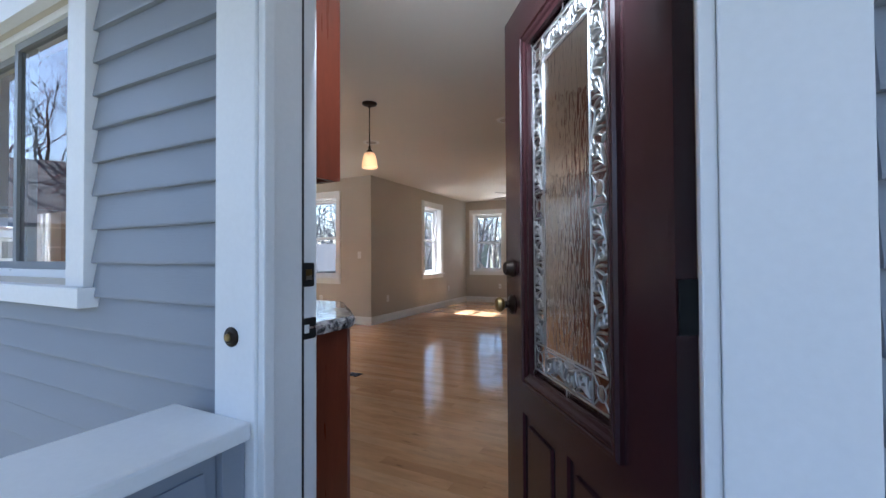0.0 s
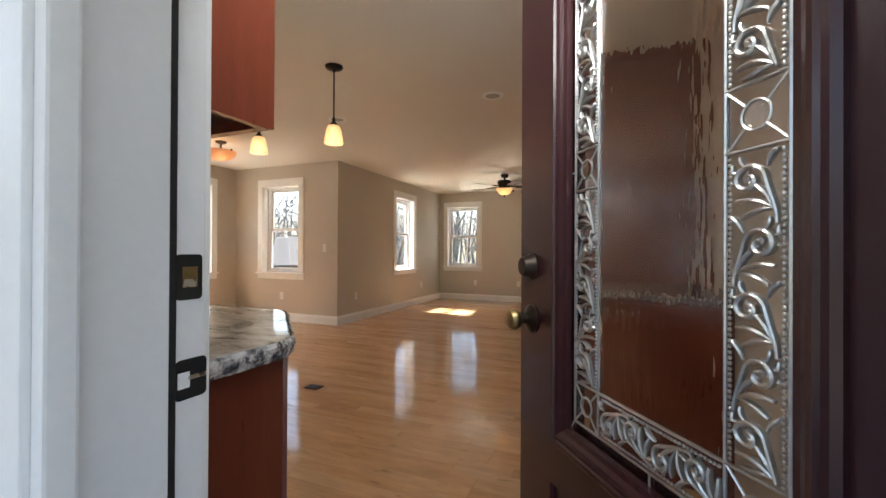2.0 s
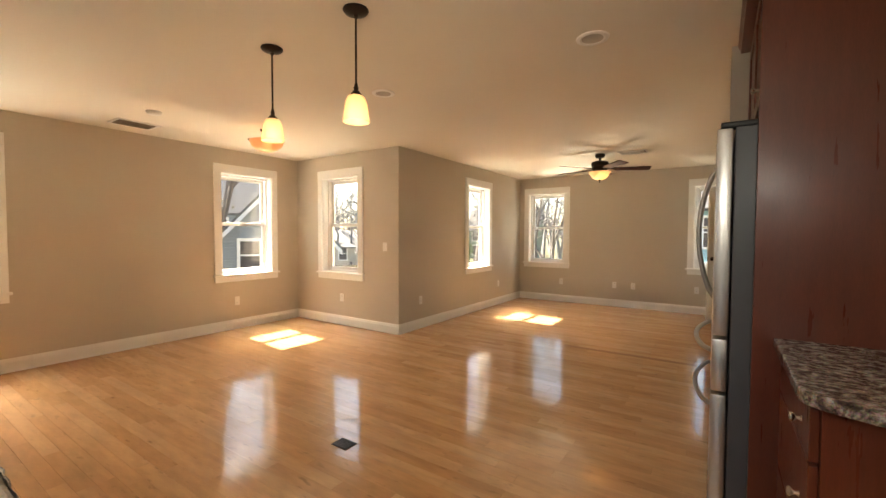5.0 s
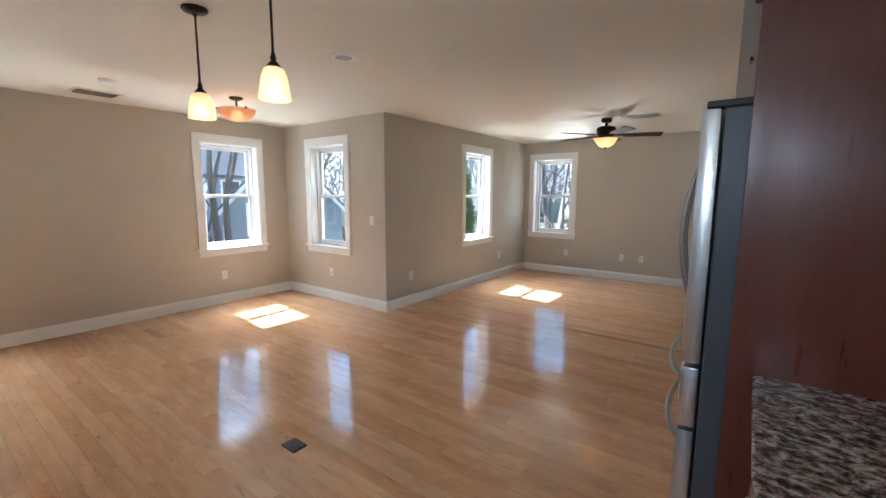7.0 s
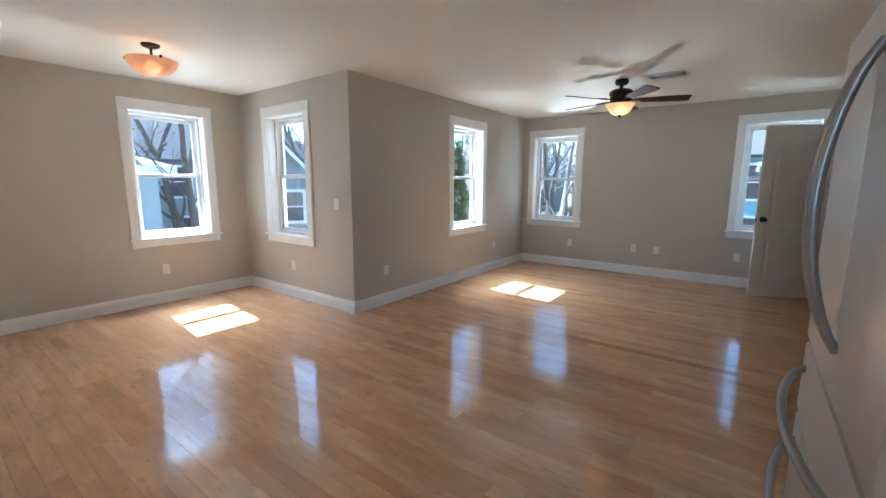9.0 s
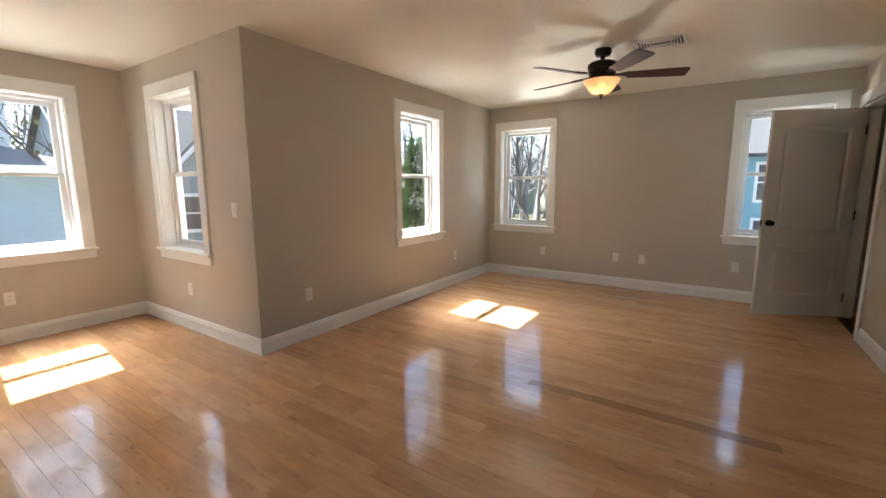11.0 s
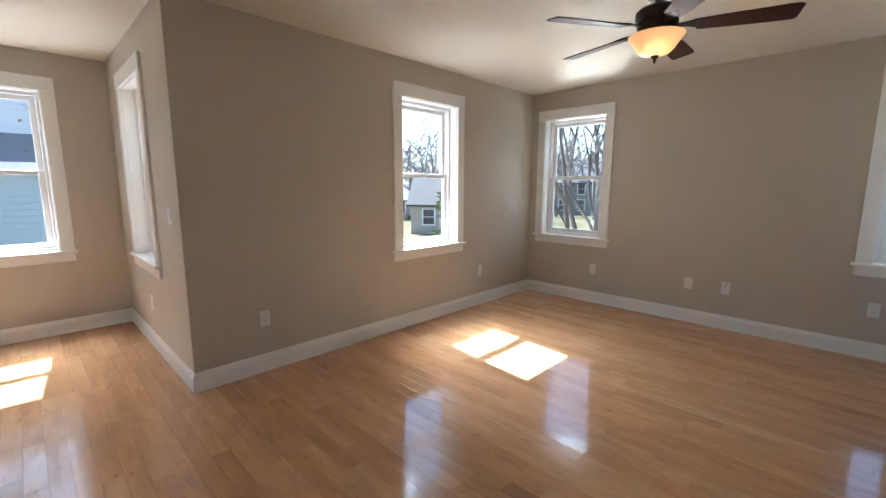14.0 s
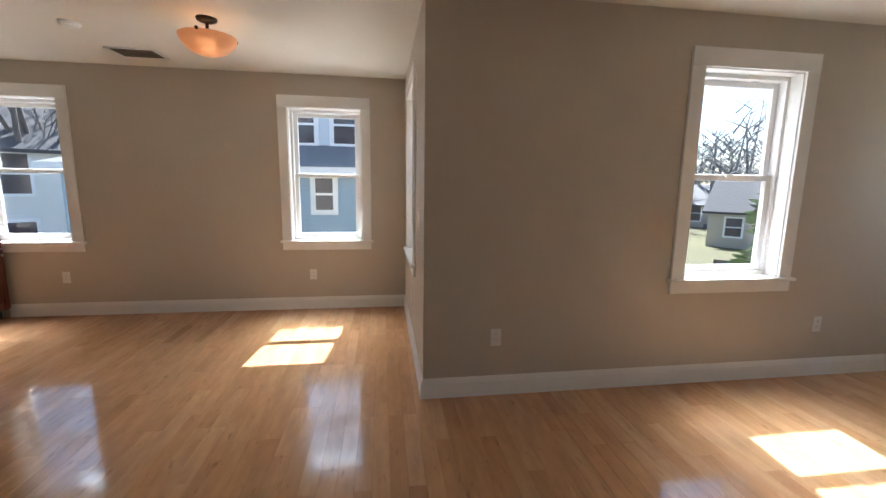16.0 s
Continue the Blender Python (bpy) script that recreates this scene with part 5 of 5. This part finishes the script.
box(bm, -70, 70, -20.6, -19.4, GZ + 0.1, GZ + 0.36)
structure("pavement", bm, PAVE, "concrete sidewalk along the street", "pavement")

GLASSDARK = material("dark_far_glass", (0.085, 0.075, 0.08), 0.08, vary=0.2)


def house(m, w, d, h, wall_mat, roof_mat, rise, label, windows, hip=False, over=0.35):
    """Local x along the front (face toward -y), y depth; windows: (face, u, z, w, h) with face f, b, l or r."""
    hs = thing("house", m, label, "house")
    bm = bmesh.new()
    box(bm, 0, w, 0, d, 0, h)
    if not hip:
        prism(bm, [(0, h), (d, h), (d / 2, h + rise)], 0.001, w - 0.001, Matrix(((0, 0, 1, 0), (1, 0, 0, 0), (0, 1, 0, 0), (0, 0, 0, 1))))
    part("wall", bm, wall_mat, hs)
    bm = bmesh.new()
    if hip:
        lo = [bm.verts.new(c) for c in ((-over, -over, h), (w + over, -over, h), (w + over, d + over, h), (-over, d + over, h))]
        r = min(w, d) / 2
        hi = [bm.verts.new(c) for c in (((r, d / 2, h + rise), (w - r, d / 2, h + rise)) if w > d else ((w / 2, r, h + rise), (w / 2, d - r, h + rise)))]
        if w > d:
            for q in ((lo[0], lo[1], hi[1], hi[0]), (lo[1], lo[2], hi[1]), (lo[2], lo[3], hi[0], hi[1]), (lo[3], lo[0], hi[0])):
                bm.faces.new(q)
        else:
            for q in ((lo[0], lo[1], hi[0]), (lo[1], lo[2], hi[1], hi[0]), (lo[2], lo[3], hi[1]), (lo[3], lo[0], hi[0], hi[1])):
                bm.faces.new(q)
        bm.faces.new(lo[::-1])
        b2 = bmesh.new()
        box(b2, -over - 0.02, w + over + 0.02, -over - 0.02, d + over + 0.02, h - 0.2, h - 0.004)
        part("fascia", b2, EXTRIM, hs)
    else:
        sl = rise / (d / 2)
        t = 0.14
        for end in (-over - 0.03, w + over - 0.02):
            b2 = bmesh.new()
            prism(b2, [(-over - 0.02, h - over * sl - 0.20), (d / 2, h + rise - 0.20), (d + over + 0.02, h - over * sl - 0.20), (d + over + 0.02, h - over * sl - 0.004), (d / 2, h + rise - 0.004), (-over - 0.02, h - over * sl - 0.004)], end, end + 0.05, Matrix(((0, 0, 1, 0), (1, 0, 0, 0), (0, 1, 0, 0), (0, 0, 0, 1))))
            part("rake_board", b2, EXTRIM, hs, "white rake board")
        prism(bm, [(-over, h - over * sl), (d / 2, h + rise), (d + over, h - over * sl), (d + over, h - over * sl + t), (d / 2, h + rise + t), (-over, h - over * sl + t)], -over, w + over, Matrix(((0, 0, 1, 0), (1, 0, 0, 0), (0, 1, 0, 0), (0, 0, 0, 1))))
    part("roof", bm, roof_mat, hs)
    for face, u, zz, ww, hh in windows:
        fm = {"f": pose(u, 0, zz), "b": pose(u, d, zz, 0, 0, 180), "l": pose(0, u, zz, 0, 0, -90), "r": pose(w, u, zz, 0, 0, 90)}[face]
        bm = bmesh.new()
        b = 0.12
        for p, q, c, e in ((-ww / 2 - b, ww / 2 + b, -b, 0), (-ww / 2 - b, ww / 2 + b, hh, hh + b), (-ww / 2 - b, -ww / 2, 0, hh), (ww / 2, ww / 2 + b, 0, hh), (-ww / 2, ww / 2, hh / 2 - 0.03, hh / 2 + 0.03)):
            box(bm, p, q, -0.05, 0.02, c, e)
        wn_ = part("window", bm, VINYL, hs, at=fm)
        bm = bmesh.new()
        box(bm, -ww / 2, ww / 2, -0.02, 0.01, 0, hh)
        part("pane", bm, GLASSDARK, wn_)
    return hs


def lap_material(name, color):
    m = material(name, color, 0.7, vary=0.05, scale=2)
    n, l = m.node_tree.nodes, m.node_tree.links
    geo = n.new("ShaderNodeNewGeometry")
    sep = n.new("ShaderNodeSeparateXYZ")
    l.new(geo.outputs["Position"], sep.inputs[0])
    k = n.new("ShaderNodeMath")
    k.operation = "MULTIPLY"
    k.inputs[1].default_value = 8.0
    l.new(sep.outputs["Z"], k.inputs[0])
    f = n.new("ShaderNodeMath")
    f.operation = "FRACT"
    l.new(k.outputs[0], f.inputs[0])
    bp = n.new("ShaderNodeBump")
    bp.inputs["Distance"].default_value = 0.03
    l.new(f.outputs[0], bp.inputs["Height"])
    l.new(bp.outputs[0], n["Principled BSDF"].inputs["Normal"])
    return m


MIDROOF = lap_material("weathered_grey_shingle", (0.115, 0.115, 0.12))
GREYHOUSE = lap_material("grey_blue_clapboard", (0.30, 0.34, 0.39))
PALEROOF = lap_material("pale_grey_shingle", (0.20, 0.20, 0.205))
BLUEHOUSE = lap_material("slate_blue_clapboard", (0.36, 0.47, 0.58))
PALEBLUE = lap_material("pale_blue_clapboard", (0.62, 0.68, 0.74))
WHITEHOUSE = lap_material("white_clapboard", (0.84, 0.84, 0.82))
TANHOUSE = lap_material("tan_clapboard", (0.50, 0.47, 0.42))
TEALHOUSE = lap_material("teal_clapboard", (0.25, 0.44, 0.56))
GREENHOUSE = lap_material("sage_clapboard", (0.22, 0.28, 0.24))

house(pose(-15.5, -7.5, GZ), 7.3, 8.6, 4.35, BLUEHOUSE, PALEROOF, 1.5, "slate blue clapboard house with a hipped grey roof", [("r", 5.82, 3.30, 0.42, 0.78), ("r", 2.4, 3.1, 0.75, 1.1), ("r", 7.6, 0.6, 0.8, 1.0), ("r", 4.2, 0.6, 0.8, 1.2)], hip=True, over=0.3)
house(pose(-15.0, -6.2, GZ + 4.3), 5.4, 6.8, 2.9, PALEBLUE, PALEROOF, 1.3, "pale blue upper storey with white-trimmed windows", [("r", 4.95, 0.75, 0.62, 1.0), ("r", 3.8, 0.75, 0.62, 1.0), ("b", 2.5, 0.9, 0.9, 1.3)], hip=True)
house(pose(-13.1, -17.5, GZ, 0, 0, 126), 11, 8, 5.2, WHITEHOUSE, ROOFING, 3.0, "white two-storey house among bare trees", [("f", u, z0, 0.9, 1.5) for u in (1.6, 4.2, 6.8, 9.4) for z0 in (0.8, 3.4)])
house(pose(-19.5, 4.6, GZ, 0, 0, 90), 8.5, 7.5, 5.2, GREYHOUSE, MIDROOF, 3.0, "grey-blue two-storey house beyond the bare trees", [("f", u, z0, 0.9, 1.4) for u in (1.3, 3.2, 5.2, 7.2) for z0 in (0.8, 3.3)])
house(pose(-38, 28, GZ, 0, 0, 50), 12, 8, 2.3, TANHOUSE, MIDROOF, 1.9, "tan gabled house across the back yard", [("f", u, z0, 0.9, 1.5) for u in (1.6, 4.2, 6.8, 9.4) for z0 in (0.7,)])
house(pose(-16.84, 7.16, GZ, 0, 0, -36), 5.0, 4.4, 3.6, GREYHOUSE, MIDROOF, 2.4, "grey-blue gabled house with white trim", [("r", 2.95, 2.5, 0.7, 1.1), ("r", 1.2, 2.5, 0.7, 1.1), ("r", 2.2, 0.5, 0.8, 1.2)])
house(pose(-30, 52, GZ, 0, 0, 10), 11, 8, 4.6, GREENHOUSE, ROOFING, 3.2, "sage green house behind bare trees", [("f", u, z0, 0.9, 1.4) for u in (1.6, 4.2, 6.8, 9.4) for z0 in (0.7, 2.9)])
house(pose(2.0, 21, GZ, 0, 0, -6), 10, 8, 5.4, TEALHOUSE, ROOFING, 3.0, "light blue clapboard house with white trim", [("f", u, z0, 0.9, 1.5) for u in (1.2, 2.8, 4.8, 6.8, 8.8) for z0 in (0.9, 3.3)])
house(pose(14, -28, GZ, 0, 0, 180), 13, 8, 4.2, TANHOUSE, ROOFING, 3.4, "pale house across the street with a gabled roof", [("f", u, z0, 1.2, 1.4) for u in (1.6, 4.2, 6.8, 9.4, 11.6) for z0 in (1.2,)])
house(pose(-6, -29, GZ, 0, 0, 180), 12, 8, 5.4, WHITEHOUSE, ROOFING, 3.0, "white house across the street", [("f", u, z0, 1.0, 1.4) for u in (1.6, 4.2, 6.8, 9.4) for z0 in (0.9, 3.3)])

house(pose(-23, 22, GZ, 0, 0, 38), 9, 7, 2.5, TANHOUSE, ROOFING, 2.3, "tan bungalow with a dark roof behind the fence", [("f", u, 0.8, 0.9, 1.2) for u in (1.5, 4.0, 6.8)])


def grow(bm, p, d, length, r, depth, rng):
    pts_ = [p]
    q = p.copy()
    dd = d.copy()
    n_ = 4 if depth > 1 else 2
    for i in range(n_):
        dd = (dd + Vector((rng.uniform(-1, 1), rng.uniform(-1, 1), rng.uniform(-0.4, 0.7))) * 0.16).normalized()
        q = q + dd * (length / n_)
        pts_.append(q.copy())
    tube(bm, pts_, lambda s: r * (1 - 0.45 * s), 7 if depth > 3 else (5 if depth > 2 else 3))
    tips = [q]
    if depth > 0:
        for k in range(rng.choice((2, 3, 3)) + (1 if depth < 3 else 0)):
            at = pts_[rng.choice((2, 3, 4, 4)) if depth > 1 else rng.choice((1, 2))]
            ax = Vector((rng.uniform(-1, 1), rng.uniform(-1, 1), rng.uniform(-0.2, 0.5))).normalized()
            nd = (dd * 0.9 + ax * (0.42 if depth > 3 else 0.75)).normalized()
            tips += grow(bm, at, nd, length * rng.uniform(0.55, 0.8), r * 0.52, depth - 1, rng)
    return tips


def bare_tree(x, y, height, r, seed, stems=1, label="bare deciduous tree with grey bark"):
    rng = random.Random(seed)
    tree = thing("tree", pose(x, y, GZ), label, "tree", "bare trees")
    bm = bmesh.new()
    tips = []
    for k in range(stems):
        lean = Vector((rng.uniform(-0.18, 0.18), rng.uniform(-0.18, 0.18), 1)).normalized()
        tips += grow(bm, Vector((rng.uniform(-0.3, 0.3) * (stems > 1), rng.uniform(-0.3, 0.3) * (stems > 1), -0.1)), lean, height * 0.42, r, 5, rng)
    part("trunk", bm, BARK, tree, smooth=True)
    bm = bmesh.new()
    for t_ in tips:
        for k in range(1):
            c = t_ + Vector((rng.uniform(-0.3, 0.3), rng.uniform(-0.3, 0.3), rng.uniform(-0.3, 0.3)))
            s_ = rng.uniform(0.02, 0.045)
            a = Vector((rng.uniform(-1, 1), rng.uniform(-1, 1), rng.uniform(-1, 1))).normalized() * s_
            b = a.orthogonal()
            bm.faces.new([bm.verts.new(c + v) for v in (a, b, -a, -b)])
    tagged(part("crown", bm, BUD, tree), "sparse spring buds")
    return tree


for i, (x, y, hh, r, st) in enumerate(((-0.45, 6.9, 9, 0.075, 2), (-3.2, 13.5, 9, 0.13, 2), (1.2, 17, 11, 0.18, 2), (-9.6, 2.7, 10, 0.16, 2), (-20, 6, 13, 0.22, 1), (-22, -12, 14, 0.25, 1), (-17, -14, 12, 0.2, 2), (-26, 2, 13, 0.22, 1), (-8, 24, 13, 0.22, 1), (4, 30, 14, 0.24, 1), (8, -24, 12, 0.2, 1), (-2, -23, 12, 0.22, 1), (18, -22, 13, 0.22, 1), (-12, -25, 13, 0.22, 1), (-18, 22, 12, 0.2, 1), (-27, 33, 12, 0.2, 1), (-14, 27, 11, 0.18, 1), (-31, 21, 12, 0.2, 2), (-13.2, 1.6, 11, 0.15, 1), (-16.8, 11.8, 12, 0.16, 2), (-18.5, 15.5, 13, 0.2, 1), (-9.5, 15.5, 11, 0.15, 1))):
    bare_tree(x, y, hh, r, 11 + i, st)


def spruce(x, y, h, r, seed):
    rng = random.Random(seed)
    tree = thing("tree", pose(x, y, GZ), "dense green spruce in the yard", "tree")
    bm = bmesh.new()
    tube(bm, [(0, 0, -0.1), (0, 0, h * 0.95)], lambda q: 0.10 * (1 - q) + 0.01, 8)
    part("trunk", bm, BARK, tree, smooth=True)
    bm = bmesh.new()
    for k in range(5200):
        q = rng.random() ** 0.75
        zz = h * (0.06 + 0.94 * (1 - q))
        rr = r * (q ** 0.85) * rng.uniform(0.35, 1.0) * (0.8 + 0.25 * math.sin(zz * 9 + rng.uniform(-0.6, 0.6)))
        a = rng.uniform(0, 2 * math.pi)
        c = Vector((rr * math.cos(a), rr * math.sin(a), zz - 0.18 * rr))
        out = Vector((math.cos(a), math.sin(a), rng.uniform(-0.25, 0.35))).normalized()
        L_ = rng.uniform(0.10, 0.22)
        w_ = rng.uniform(0.02, 0.04)
        sd_ = out.cross(Vector((0, 0, 1))).normalized()
        up_ = Vector((0, 0, 1))
        for w2 in (sd_, up_):
            vs = [bm.verts.new(c + v) for v in (w2 * w_ * 0.4, out * L_ * 0.5 + w2 * w_, out * L_, out * L_ * 0.5 - w2 * w_)]
            bm.faces.new(vs)
    part("crown", bm, NEEDLE, tree)
    return tree


spruce(-2.35, 5.15, 4.9, 0.95, 5)
FENCEWOOD = material("weathered_fence_wood", (0.30, 0.28, 0.26), 0.85, vary=0.2, scale=4, objrand=0.5)
fence = thing("fence", pose(0, 0, GZ), "weathered grey picket fence across the back yard", "fence")
bm = bmesh.new()
prism(bm, [(-0.045, 0), (0.045, 0), (0.045, 1.1), (0, 1.18), (-0.045, 1.1)], -0.01, 0.01, Matrix(((1, 0, 0, 0), (0, 0, 1, 0), (0, 1, 0, 0), (0, 0, 0, 1))))
pk = mesh_of("picket", bm, FENCEWOOD)
for i in range(120):
    ob = new("picket", pk)
    ob.parent = fence
    ob.location = (-12 + i * 0.18, 19.0, 0.05)
bm = bmesh.new()
for z0 in (0.35, 0.85):
    box(bm, -12.1, 9.6, 19.012, 19.06, z0, z0 + 0.08)
part("rail", bm, FENCEWOOD, fence)

fence2 = thing("fence", pose(0, 0, GZ), "dark stained board fence beyond the lawn", "fence")
DARKWOOD = material("dark_fence_stain", (0.07, 0.065, 0.065), 0.8, vary=0.25, objrand=0.5)
bm = bmesh.new()
box(bm, -0.07, 0.07, -0.012, 0.012, 0, 1.3, 0.003)
bd = mesh_of("board", bm, DARKWOOD)
for i in range(24, 70):
    ob = new("board", bd)
    ob.parent = fence2
    ob.matrix_local = pose(-13.5 + i * 0.105, 9.5 + i * 0.105, 0.05, 0, 0, 45)
bm = bmesh.new()
for z0 in (0.3, 1.0):
    box(bm, 3.6, 10.4, 0.014, 0.06, z0, z0 + 0.09, 0, pose(-13.55, 9.45, 0, 0, 0, 45))
part("rail", bm, DARKWOOD, fence2)

# far woods ring
bm = bmesh.new()
rng = random.Random(3)
for k in range(1500):
    a = rng.uniform(0, 2 * math.pi)
    R = rng.uniform(42, 95)
    hgt = rng.uniform(7, 13)
    x, y = R * math.cos(a), R * math.sin(a)
    tube(bm, [(x, y, GZ - 0.5), (x + rng.uniform(-1, 1), y + rng.uniform(-1, 1), GZ + hgt * 0.5), (x + rng.uniform(-2, 2), y + rng.uniform(-2, 2), GZ + hgt)], lambda q: 0.22 * (1 - q) + 0.03, 4)
    for j in range(16):
        z0 = rng.uniform(0.35, 0.95) * hgt
        b = rng.uniform(0, 2 * math.pi)
        L_ = rng.uniform(1.0, 3.0)
        tube(bm, [(x, y, GZ + z0), (x + L_ * math.cos(b), y + L_ * math.sin(b), GZ + z0 + L_ * rng.uniform(0.3, 1.0))], lambda q: 0.07 * (1 - q) + 0.015, 3)
FARBARK = material("hazy_far_bark", (0.17, 0.165, 0.17), 0.95, vary=0.2)
tagged(part("far_woods", bm, FARBARK), "line of bare woods beyond the houses", "woods", "", "stuff")

# ---- floor boards ----
HEARTWOOD = material("darker_maple_plank", (0.36, 0.195, 0.10), 0.2, vary=0.2, scale=2, stretch=(1.3, 22, 1))
BW, GAP = 0.083, 0.0007
rng = random.Random(21)
plank_mesh = {}
rest = bmesh.new()


def plank_verts(bm, x0, x1, y0, y1):
    c = 0.0004
    z0, zt = -0.02, 0.0
    lo = [bm.verts.new(v) for v in ((x0, y0, z0), (x1, y0, z0), (x1, y1, z0), (x0, y1, z0))]
    md = [bm.verts.new(v) for v in ((x0, y0, zt - c), (x1, y0, zt - c), (x1, y1, zt - c), (x0, y1, zt - c))]
    hi = [bm.verts.new(v) for v in ((x0 + c, y0 + c, zt), (x1 - c, y0 + c, zt), (x1 - c, y1 - c, zt), (x0 + c, y1 - c, zt))]
    bm.faces.new(hi)
    for i in range(4):
        j = (i + 1) % 4
        bm.faces.new((lo[i], lo[j], md[j], md[i]))
        bm.faces.new((md[i], md[j], hi[j], hi[i]))


count = 0
y = YS + 0.001
while y < YN - 0.001:
    y1 = min(y + BW, YN - 0.0005)
    lim = XK if y < -1.1 else XE
    start = XW if y < 0 else 0.0
    x = start + 0.001
    first = True
    while x < lim - 0.002:
        L = rng.choice((0.45, 0.6, 0.75, 0.9, 1.1, 1.3, 1.5)) * (rng.uniform(0.3, 1) if first else 1)
        first = False
        L = round(L / 0.15) * 0.15 if L > 0.3 else 0.3
        x1 = min(x + L, lim - 0.001)
        if lim - x1 < 0.2:
            x1 = lim - 0.001
        near = 0.2 < x < 3.6 and -3.0 < y < 2.4 and count < 300
        if near:
            key = (round(x1 - x, 3), round(y1 - y, 3))
            if key not in plank_mesh:
                b2 = bmesh.new()
                plank_verts(b2, 0, x1 - x - GAP, 0, y1 - y - GAP)
                plank_mesh[key] = mesh_of("plank", b2, MAPLE)
            me = plank_mesh[key]
            if x < 2.55 < x1 and y < 0.76 < y1:
                me = me.copy()
                me.materials[0] = HEARTWOOD
            ob = new("plank", me)
            ob.parent = floor
            ob.location = (x, y, 0)
            count += 1
        else:
            plank_verts(rest, x, x1 - GAP, y, y1 - GAP)
        x = x1
    y = y1
yy = 1.6
while yy < YN - 0.1:
    plank_verts(rest, XE + 0.001, XE + 1.5, yy, yy + BW - GAP)
    yy += BW
tagged(part("planks", rest, MAPLE, floor), kind="stuff")
